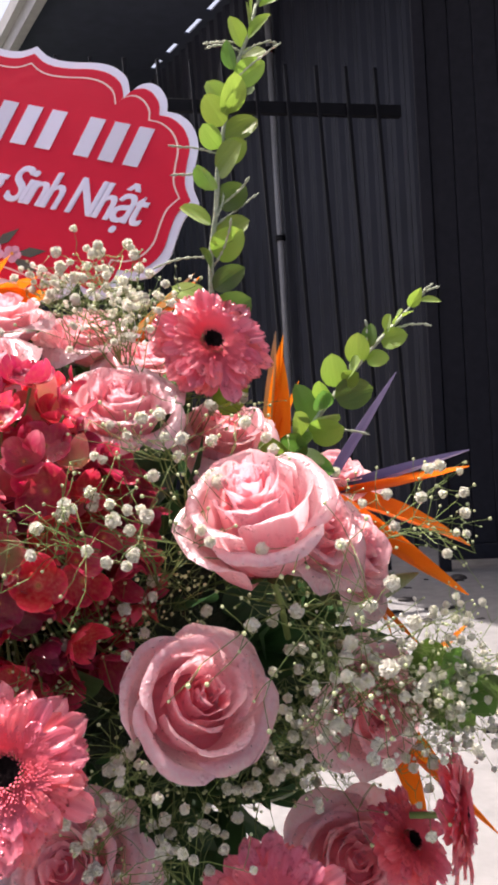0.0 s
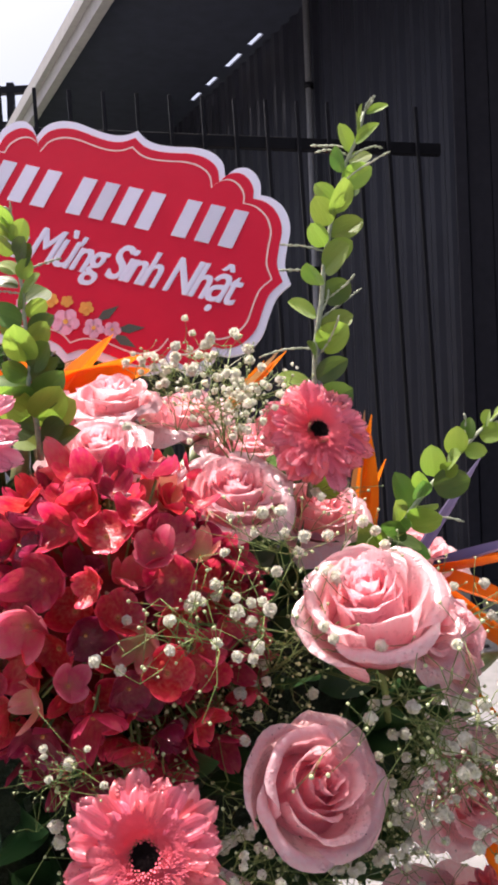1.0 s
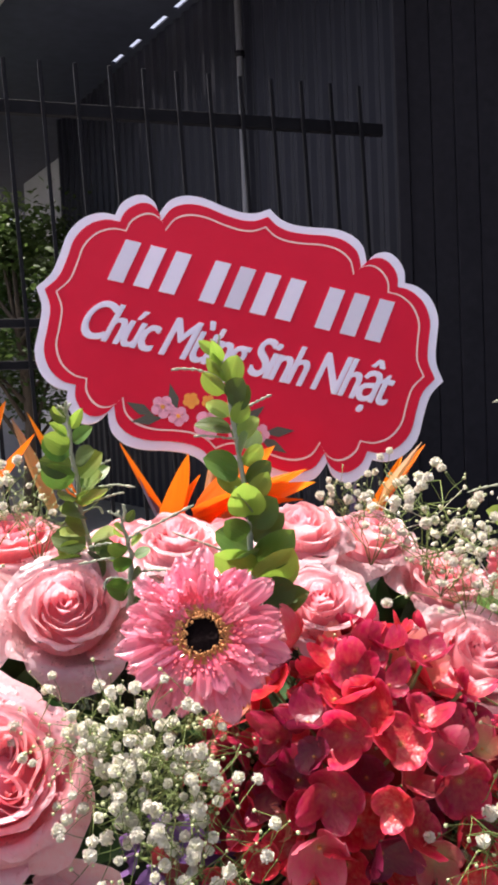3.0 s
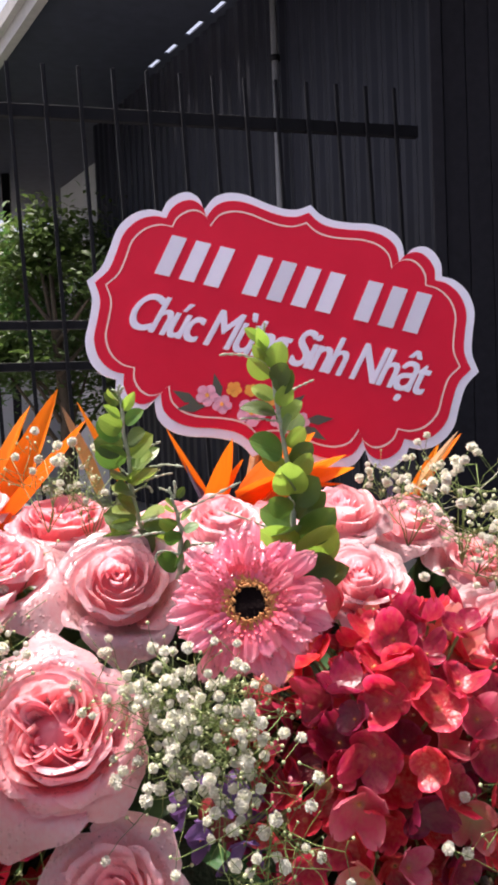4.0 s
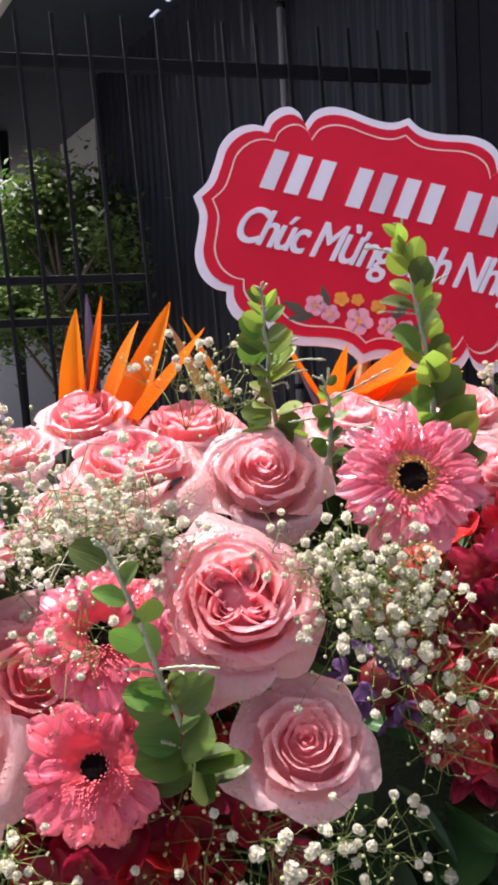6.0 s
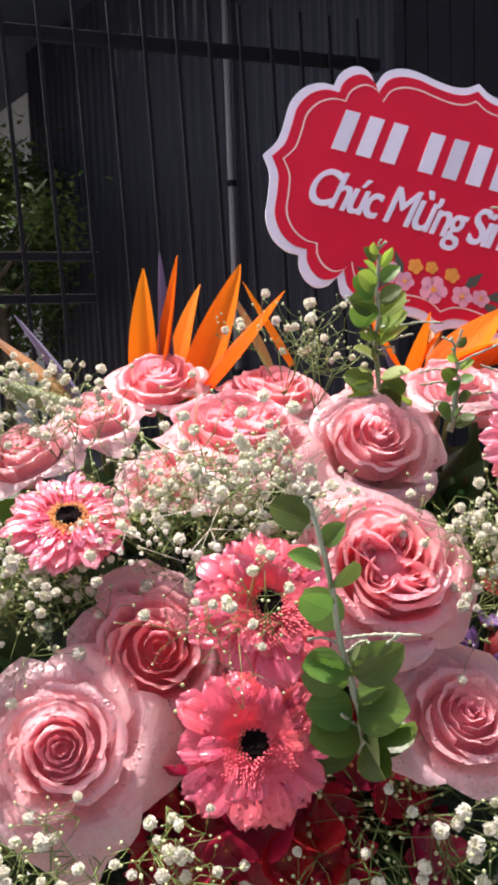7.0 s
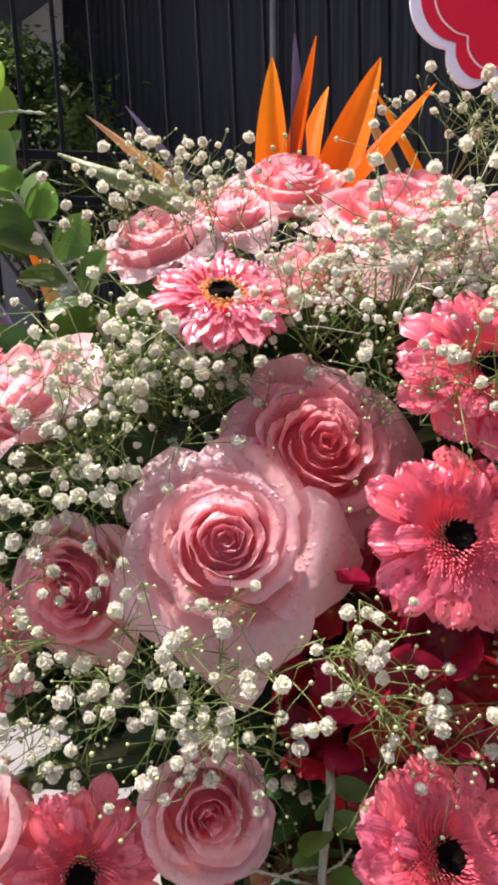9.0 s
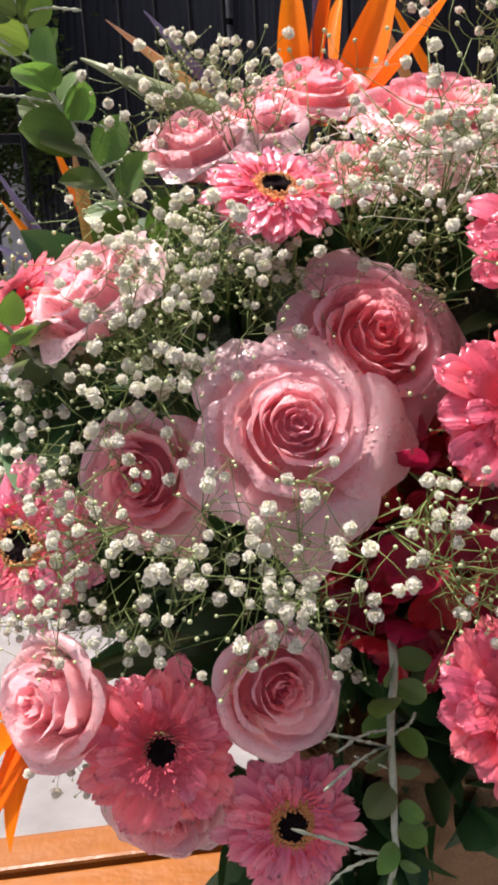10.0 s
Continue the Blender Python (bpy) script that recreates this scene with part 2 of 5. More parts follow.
M["bark"] = surface("bark", (0.06, 0.045, 0.03), (0.12, 0.09, 0.06), 8, 0.9, 0.6)
M["debris"] = surface("dark_debris", (0.02, 0.02, 0.02), (0.06, 0.05, 0.045), 30, 0.9, 0.5)


# ---- mesh helpers ----
def mesh(name, verts, faces, material, smooth=True):
    me = bpy.data.meshes.new(name)
    me.from_pydata([tuple(v) for v in verts], [], faces)
    me.materials.append(material)
    if smooth:
        me.polygons.foreach_set("use_smooth", [True] * len(me.polygons))
    me.update()
    return me


def part(name, data, parent, label="", m=None):
    ob = new(name, data)
    ob.parent = parent
    if m is not None:
        ob.matrix_basis = m
    return tagged(ob, label)


def thing(name, m, label, category, group="", kind=""):
    ob = new(name)
    ob.empty_display_size = 0.02
    ob.matrix_basis = m
    return tagged(ob, label, category, group, kind)


def grid(f, nu, nv):
    """Vertices and faces of the sheet f(u, v), u and v from 0 to 1."""
    vs = [f(i / nu, j / nv) for j in range(nv + 1) for i in range(nu + 1)]
    w = nu + 1
    fs = [(j * w + i, j * w + i + 1, j * w + w + i + 1, j * w + w + i) for j in range(nv) for i in range(nu)]
    return vs, fs


def join(pieces):
    vs, fs = [], []
    for v, f in pieces:
        k = len(vs)
        vs += v
        fs += [tuple(i + k for i in q) for q in f]
    return vs, fs


def tube(points, radii, sides=5):
    pts = [Vector(p) for p in points]
    vs, fs = [], []
    for i, p in enumerate(pts):
        d = (pts[min(i + 1, len(pts) - 1)] - pts[max(i - 1, 0)]).normalized()
        a = d.orthogonal().normalized()
        b = d.cross(a)
        r = radii[i] if isinstance(radii, (list, tuple)) else radii
        vs += [p + r * (math.cos(2 * math.pi * k / sides) * a + math.sin(2 * math.pi * k / sides) * b) for k in range(sides)]
    for i in range(len(pts) - 1):
        for k in range(sides):
            k2 = (k + 1) % sides
            fs.append((i * sides + k, i * sides + k2, (i + 1) * sides + k2, (i + 1) * sides + k))
    n = len(vs)
    fs.append(tuple(reversed(range(sides))))
    fs.append(tuple(range(n - sides, n)))
    return vs, fs


def box(x0, x1, y0, y1, z0, z1, bevel=0.0):
    bm = bmesh.new()
    bmesh.ops.create_cube(bm, size=1.0, matrix=Matrix.Translation(((x0 + x1) / 2, (y0 + y1) / 2, (z0 + z1) / 2)) @ Matrix.Diagonal((x1 - x0, y1 - y0, z1 - z0, 1)))
    if bevel:
        bmesh.ops.bevel(bm, geom=bm.edges[:], offset=bevel, segments=2, affect="EDGES", profile=0.5)
    bm.verts.ensure_lookup_table()
    vs, fs = [v.co.copy() for v in bm.verts], [tuple(v.index for v in f.verts) for f in bm.faces]
    bm.free()
    return vs, fs


def ball(r, rings=5, segs=8, centre=(0, 0, 0), squash=(1, 1, 1)):
    c = Vector(centre)
    vs, fs = [c + Vector((0, 0, -r * squash[2]))], []
    for j in range(1, rings):
        a = math.pi * j / rings - math.pi / 2
        vs += [c + Vector((r * math.cos(a) * math.cos(2 * math.pi * k / segs) * squash[0], r * math.cos(a) * math.sin(2 * math.pi * k / segs) * squash[1], r * math.sin(a) * squash[2])) for k in range(segs)]
    vs.append(c + Vector((0, 0, r * squash[2])))
    for k in range(segs):
        k2 = (k + 1) % segs
        fs.append((0, 1 + k2, 1 + k))
        for j in range(rings - 2):
            fs.append((1 + j * segs + k, 1 + j * segs + k2, 1 + (j + 1) * segs + k2, 1 + (j + 1) * segs + k))
        fs.append((len(vs) - 1, 1 + (rings - 2) * segs + k, 1 + (rings - 2) * segs + k2))
    return vs, fs


def facing(pos, axis, spin=0.0, size=1.0, back=0.0):
    """The pose of a flower whose own z axis looks along axis; back: how far its base lies behind pos."""
    a = Vector(axis).normalized()
    q = a.to_track_quat("Z", "Y").to_matrix().to_4x4()
    return Matrix.Translation(Vector(pos) - a * back) @ q @ Matrix.Rotation(spin, 4, "Z") @ Matrix.Scale(size, 4)


def spanning(base, tip, twist=0.0, size=None):
    """The pose of a blade whose own y axis runs from base to tip; its length is 1."""
    d = Vector(tip) - Vector(base)
    q = d.to_track_quat("Y", "Z").to_matrix().to_4x4()
    return Matrix.Translation(base) @ q @ Matrix.Rotation(twist, 4, "Y") @ Matrix.Scale(size or d.length, 4)


def leaf_pose(base, tip, normal):
    """The pose of a leaf whose own y axis runs from base to tip and whose face looks along normal."""
    y = Vector(tip) - Vector(base)
    size = y.length
    y.normalize()
    x = y.cross(Vector(normal)).normalized()
    return Matrix.Translation(base) @ Matrix((x, y, x.cross(y))).transposed().to_4x4() @ Matrix.Scale(size, 4)


def lerp(a, b, t):
    return a + (b - a) * t


# ---- setting ----
def wall_line(k, off=0.0, z=0.0):
    """A place along the building's front, k metres away from its downpipe and off metres out from it."""
    return Vector((0.36 - 0.47 * k - 0.88 * off, 6.6 + 0.88 * k - 0.47 * off, z))


def ground_sheet():
    n = 60
    vs, fs = grid(lambda u, v: Vector(((u - 0.5) * 400 * abs(2 * u - 1) ** 1.6 * 0.5 + (u - 0.5) * 8, (v - 0.5) * 400 * abs(2 * v - 1) ** 1.6 * 0.5 + (v - 0.5) * 8 + 2, 0)), n, n)
    vs = [v + Vector((0, 0, 0.004 * noise.noise(v * 1.7))) for v in vs]
    return tagged(new("ground", mesh("ground", vs, fs, M["concrete"])), "pale grey worn concrete yard in hard sun and building shade", "ground", kind="structure")


ground_sheet()

# corrugated front of the building, standing 4.3 m high and running away to one side
EAVE = 4.3


def corrugated():
    n = 340
    vs, fs = [], []
    for i in range(n + 1):
        k = lerp(-9.0, 4.0, i / n)
        d = (0.0, 0.0, 0.022, 0.022)[i % 4] if (i // 4) % 1 == 0 else 0
        for z in (0.0, EAVE):
            vs.append(wall_line(k, d, z))
    for i in range(n):
        fs.append((2 * i, 2 * i + 2, 2 * i + 3, 2 * i + 1))
    return vs, fs


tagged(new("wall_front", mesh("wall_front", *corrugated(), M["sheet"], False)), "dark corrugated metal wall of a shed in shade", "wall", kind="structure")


def slab(k0, k1, o0, o1, z0, z1):
    vs = [wall_line(k, o, z) for z in (z0, z1) for k, o in ((k0, o0), (k1, o0), (k1, o1), (k0, o1))]
    return vs, [(0, 1, 2, 3), (7, 6, 5, 4), (0, 4, 5, 1), (1, 5, 6, 2), (2, 6, 7, 3), (3, 7, 4, 0)]


tagged(new("wall_end", mesh("wall_end", *slab(4.02, 5.3, -0.1, 0.0, 0, EAVE - 0.4), M["plaster"], False)), "pale plastered end wall behind the dark shed", "wall", kind="structure")
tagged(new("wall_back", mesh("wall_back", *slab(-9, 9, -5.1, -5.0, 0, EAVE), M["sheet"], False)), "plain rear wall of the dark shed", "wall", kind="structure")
SLOTS = [-9.2, 0.62, 0.86, 1.02, 1.32, 1.54, 1.76, 1.92, 2.14, 9.2]
roof = [slab(-9.2, 9.2, -5.2, 0.080, EAVE + 0.004, EAVE + 0.02), slab(-9.2, 9.2, 0.130, 1.46, EAVE + 0.004, EAVE + 0.02)]
roof += [slab(SLOTS[i], SLOTS[i + 1], 0.080, 0.130, EAVE + 0.004, EAVE + 0.02) for i in range(0, 9, 2)]
tagged(new("ceiling", mesh("ceiling", *join(roof), M["soffit"], False)), "dark metal roof with daylight gaps and a wide eave", "roof", kind="structure")
tagged(new("valance", mesh("valance", *slab(3.4, 9.0, 1.43, 1.458, EAVE - 1.05, EAVE), M["soffit"], False)), "dark sheet hanging under the eave of the shed", "valance", kind="structure")
tagged(new("trim", mesh("trim", *join([slab(-9.2, 9.2, 1.464, 1.54, EAVE - 0.10, EAVE + 0.16), slab(-9.2, 9.2, 1.544, 1.60, EAVE + 0.02, EAVE + 0.14)]), M["fascia"], False)), "weathered pale grey fascia and gutter along the eave", "fascia", kind="structure")

# ---- fence, downpipe, trees ----
def fence_y(x):
    return 4.05 + 0.25 * (x + 0.6)


def fence():
    f = thing("iron_fence", Matrix(), "black painted iron fence with tall plain upright bars", "fence")
    bar = mesh("bar", *box(-0.009, 0.009, -0.009, 0.009, 0.05, 2.6, 0.002), M["iron"], False)
    x = -0.94 - 0.153 * 14
    while x < 0.86:
        part("bar", bar, f, m=pose(x + 0.084, fence_y(x), 0, 0, -2, 14))
        x += 0.153
    for z, t in ((2.40, 0.03), (1.43, 0.02), (1.24, 0.02), (0.12, 0.025)):
        vs, fs = box(-1.95, 1.95 if z > 2 else 0.45, -0.02, 0.02, z - t, z + t, 0.004)
        part("rail", mesh("rail", vs, fs, M["iron"], False), f, m=pose(-1.02, fence_y(-1.02) + 0.031, 0, 0, 0, 14.04))
    for x in (-2.9,):
        part("post", mesh("post", *box(-0.04, 0.04, -0.04, 0.04, 0, 2.7, 0.006), M["iron"], False), f, m=pose(x, fence_y(x) + 0.03, 0, 0, 0, 14))


fence()


def gate():
    g = thing("sheet_partition", pose(0.96, fence_y(0.96) + 0.05, 0, 0, 0, -6), "tall dark ribbed sheet partition standing beside the fence", "partition")
    part("gate_frame", mesh("gate_frame", *join([box(0, 0.06, -0.03, 0.03, 0, 3.9, 0.004), box(2.0, 2.06, -0.03, 0.03, 0, 3.9, 0.004), box(0.06, 2.0, -0.025, 0.025, 3.82, 3.9, 0.004), box(0.06, 2.0, -0.025, 0.025, 0.06, 0.14, 0.004)]), M["gate"], False), g)
    panel = mesh("panel", *box(0, 0.118, -0.012, 0.012, 0.14, 3.82, 0.005), M["gate"], False)
    for i in range(16):
        part("panel", panel, g, m=pose(0.064 + i * 0.1205, 0.004 * (i % 2), 0))


gate()


def downpipe():
    p = wall_line(-0.08, 0.09)
    d = thing("downpipe", Matrix.Translation(p), "grey plastic downpipe fixed to the dark shed wall", "pipe")
    part("pipe", mesh("pipe", *tube([(0, 0, 0.05), (0, 0, 2.0), (0, 0, EAVE)], 0.026, 12), M["pipe"]), d)
    clip = mesh("clip", *tube([(0, 0, -0.02), (0, 0, 0.02)], 0.04, 12), M["iron"])
    for z in (0.8, 2.2, 3.6):
        part("clip", clip, d, m=pose(0, 0, z))


downpipe()

LEAF = {}


def leaf_mesh(key, width, fold, droop, material, blunt=1.0, nu=6, nv=10, wave=0.0, round_=0.75):
    """A leaf of length 1 along y."""
    def f(u, v):
        s = 2 * u - 1
        w = width * max(0.0, math.sin(math.pi * min(1, v ** blunt))) ** round_ + 0.012
        x = s * w
        return Vector((x, v, abs(s) * fold * w * 2 - droop * v * v + wave * math.sin(9 * v + 3 * s) * abs(s)))
    LEAF[key] = mesh(key, *grid(f, nu, nv), material)


leaf_mesh("round_leaf", 0.41, 0.10, 0.12, M["leaf"], 0.92, round_=0.52)
leaf_mesh("oval_leaf", 0.33, 0.16, 0.2, M["leaf"], 0.95, round_=0.6)
leaf_mesh("tip_leaf", 0.24, 0.25, 0.05, M["young_lit"], 0.9)
leaf_mesh("young_lit_round_leaf", 0.38, 0.12, 0.10, M["young_lit"], 0.92, round_=0.52)
leaf_mesh("filler_leaf", 0.26, 0.2, 0.3, M["dark_leaf"], 0.9)
leaf_mesh("long_leaf", 0.09, 0.2, 0.35, M["dark_leaf"], 0.9)


def tree(x, y, h, spread, n, seed, label):
    rnd = random.Random(seed)
    t = thing("tree", pose(x, y, 0), label, "tree")
    limbs = [tube([(0, 0, 0), (0.04, 0.02, h * 0.3), (0.0, 0.05, h * 0.6)], [0.07, 0.05, 0.03], 8)]
    ends = []
    for i in range(14):
        a, z = rnd.uniform(0, 6.28), h * rnd.uniform(0.2, 0.6)
        e = Vector((math.cos(a) * spread * rnd.uniform(0.4, 0.9), math.sin(a) * spread * rnd.uniform(0.4, 0.9), z + h * rnd.uniform(0.12, 0.38)))
        limbs.append(tube([(0, 0, z), e * 0.5 + Vector((0, 0, z * 0.5)), e], [0.025, 0.016, 0.006], 5))
        ends.append(e)
    part("trunk", mesh("trunk", *join(limbs), M["bark"]), t)
    pieces = []
    for i in range(n):
        e = rnd.choice(ends)
        c = e + Vector((rnd.gauss(0, 0.22), rnd.gauss(0, 0.22), rnd.gauss(0, 0.2))) * spread
        s = rnd.uniform(0.05, 0.10)
        q = Euler((rnd.uniform(-0.9, 0.6), rnd.uniform(-0.6, 0.6), rnd.uniform(0, 6.28))).to_matrix()
        vs = [c + q @ Vector(p) * s for p in ((0, 0, 0), (0.28, 0.35, 0.06), (0.22, 0.75, 0), (0, 1, -0.1), (-0.22, 0.75, 0), (-0.28, 0.35, 0.06), (0, 0.5, -0.03))]
        pieces.append((vs, [(0, 1, 6), (1, 2, 6), (2, 3, 6), (3, 4, 6), (4, 5, 6), (5, 0, 6)]))
    part("crown", mesh("crown", *join(pieces), M["bush"], False), t)


tree(-2.6, 8.2, 3.0, 0.9, 5200, 1, "leafy green tree behind the iron fence")
tree(-1.9, 9.6, 3.0, 0.9, 5200, 2, "leafy green tree in broken sun by the shed")
tree(-3.8, 9.0, 3.2, 1.0, 4500, 3, "leafy green tree at the far end of the fence")
tree(-1.55, 7.3, 3.0, 0.62, 4600, 4, "leafy green tree in front of the dark shed wall")


def far_house():
    h = thing("house", pose(-2.6, 13.0, 0), "pale plastered house end beyond the trees", "house")
    part("wall", mesh("wall", *box(-2.5, 1.4, 0, 3, 0, 3.4, 0.01), M["plaster"], False), h)
    part("roof", mesh("roof", *box(-2.7, 1.6, -0.3, 3.2, 3.404, 3.55, 0.02), M["fascia"], False), h)


far_house()


def canopy_frame():
    c = thing("canopy_frame", pose(-4.3, 12.0, 0), "dark open steel frame of a canopy against the sky", "canopy")
    for z in (5.0, 5.5, 6.0):
        part("beam", mesh("beam", *box(-4.0, 1.35, -0.05, 0.05, z - 0.05, z + 0.05, 0.005), M["iron"], False), c)
    for x in (1.3, 0.7, -1.0):
        part("post", mesh("post", *box(x - 0.05, x + 0.05, -0.045, 0.045, 0, 6.1, 0.005), M["iron"], False), c)


canopy_frame()


# ---- stand and basket ----
def crate():
    c = thing("wooden_crate", pose(-0.30, 0.545, -0.01), "varnished orange pine crate standing under the flower basket", "crate")
    for i in range(5):
        part("slat", mesh("slat", *box(-0.52, 0.27, -0.125 + i * 0.045, -0.125 + i * 0.045 + 0.037, 0.432, 0.45, 0.003), M["wood"], False), c)
    for y in (-0.115, 0.085):
        for z in (0.06, 0.20, 0.34):
            part("slat", mesh("slat", *box(-0.51, 0.26, y - 0.008, y + 0.008, z, z + 0.085, 0.003), M["wood"], False), c)
    for x in (-0.50, -0.24, 0.26):
        for y in (-0.098, 0.068):
            part("leg", mesh("leg", *box(x - 0.016, x + 0.016, y - 0.009, y + 0.009, 0, 0.43, 0.002), M["wood"], False), c)
        for z in (0.1, 0.34):
            part("slat", mesh("slat", *box(x - 0.008, x + 0.008, -0.088, 0.058, z, z + 0.07, 0.002), M["wood"], False), c)


crate()


def basket():
    b = thing("flower_basket", pose(-0.26, 0.545, 0.44), "brown woven wicker basket filled with dark floral foam", "basket")
    n, rings = 64, 16
    vs, fs = grid(lambda u, v: Vector(((0.11 + 0.05 * v + 0.004 * math.sin(32 * math.pi * u * 2 + math.pi * round(v * rings))) * math.cos(2 * math.pi * u) * 1.25,
                                       (0.08 + 0.035 * v + 0.004 * math.sin(32 * math.pi * u * 2 + math.pi * round(v * rings))) * math.sin(2 * math.pi * u), v * 0.16)), n * 2, rings)
    part("weave", mesh("weave", vs, fs, M["wicker"]), b)
    part("rim", mesh("rim", *tube([(0.2 * math.cos(a * 0.2), 0.115 * math.sin(a * 0.2), 0.16) for a in range(33)], 0.008, 6), M["wicker"]), b)
    vs, fs = ball(1.0, 16, 28)
    vs = [Vector((v.x * 0.28, v.y * 0.10, v.z * 0.155 + 0.31)) * 1.0 + 0.012 * noise.noise_vector(v * 4) for v in vs]
    part("floral_foam", mesh("floral_foam", vs, fs, M["foam"]), b, "dark green wet floral foam")
    return b


basket()


# ---- sign ----
def sign_outline(sx=1.0, sy=1.0):
    quarter = [(0, .625), (.06, .588), (.13, .575), (.22, .582), (.33, .60), (.42, .592), (.49, .55), (.525, .475), (.56, .525), (.615, .548), (.67, .53), (.715, .48), (.73, .42), (.80, .415), (.875, .37), (.925, .285), (.935, .18), (.95, .08), (1.0, 0)]
    smooth = []
    sharp = (0, 7, 12, 18)
    for a, b in zip(sharp, sharp[1:]):
        seg = [Vector((*q, 0)) for q in quarter[a:b + 1]]
        ext = [seg[0] * 2 - seg[1]] + seg + [seg[-1] * 2 - seg[-2]]
        for i in range(1, len(ext) - 2):
            p0, p1, p2, p3 = ext[i - 1:i + 3]
            for k in range(4):
                t = k / 4
                smooth.append(0.5 * (2 * p1 + (p2 - p0) * t + (2 * p0 - 5 * p1 + 4 * p2 - p3) * t * t + (3 * p1 - p0 - 3 * p2 + p3) * t ** 3))
    smooth.append(Vector((1, 0, 0)))
    q1 = smooth
    pts = [(p.x, p.y) for p in q1]
    pts += [(p.x, -p.y) for p in reversed(q1[:-1])]
    pts += [(-p.x, -p.y) for p in q1[1:]]
    pts += [(-p.x, p.y) for p in reversed(q1[1:-1])]
    pts = pts[::-1]
    return [Vector((x * sx * 0.966, y * sy * 1.045)) * 0.1545 for x, y in pts]


def plate(pts, z0, z1):
    bm = bmesh.new()
    f = bm.faces.new([bm.verts.new((p.x, p.y, z0)) for p in pts])
    r = bmesh.ops.extrude_face_region(bm, geom=[f])
    for v in [g for g in r["geom"] if isinstance(g, bmesh.types.BMVert)]:
        v.co.z = z1
    bmesh.ops.triangulate(bm, faces=[f for f in bm.faces if len(f.verts) > 4])
    bmesh.ops.recalc_face_normals(bm, faces=bm.faces)
    bm.verts.ensure_lookup_table()
    vs, fs = [v.co.copy() for v in bm.verts], [tuple(v.index for v in f.verts) for f in bm.faces]
    bm.free()
    return vs, fs


def strip(a, b, z):
    n = len(a)
    vs = [Vector((p.x, p.y, z)) for p in a] + [Vector((p.x, p.y, z)) for p in b]
    return vs, [(i, (i + 1) % n, n + (i + 1) % n, n + i) for i in range(n)]


def lettering(text, size, shear, thick, material):
    cu = bpy.data.curves.new("letters", "FONT")
    cu.body, cu.size, cu.shear, cu.align_x, cu.align_y = text, size, shear, "CENTER", "CENTER"
    cu.extrude, cu.offset = 0.0003, 0.0
    cu.space_character = 0.86
    ob = bpy.data.objects.new("letters", cu)
    scene.collection.objects.link(ob)
    bpy.context.view_layer.update()
    me = bpy.data.meshes.new_from_object(ob.evaluated_get(bpy.context.evaluated_depsgraph_get()))
    bpy.data.objects.remove(ob)
    bpy.data.curves.remove(cu)
    bm = bmesh.new()
    bm.from_mesh(me)
    for k in (1, 2, 3):
        extra = bmesh.ops.duplicate(bm, geom=[f for f in bm.faces if f.index >= 0][:len(me.polygons)])
        bmesh.ops.translate(bm, verts=[v for v in extra["geom"] if isinstance(v, bmesh.types.BMVert)], vec=(thick * k, thick * (k % 2), -0.0001 * k))
    bm.to_mesh(me)
    bm.free()
    me.materials.clear()
    me.materials.append(material)
    me.polygons.foreach_set("use_smooth", [False] * len(me.polygons))
    me.polygons.foreach_set("material_index", [0] * len(me.polygons))
    me.update()
    return me


def flower_print(x, y, r, n=5):
    out = []
    for k in range(n):
        a = 2 * math.pi * k / n
        c = Vector((x + math.cos(a) * r * 0.55, y + math.sin(a) * r * 0.55))
        out.append(plate([c + Vector((math.cos(-t * 0.785) * r * 0.46, math.sin(-t * 0.785) * r * 0.46)) for t in range(8)], 0, 0.0003))
    return join(out)


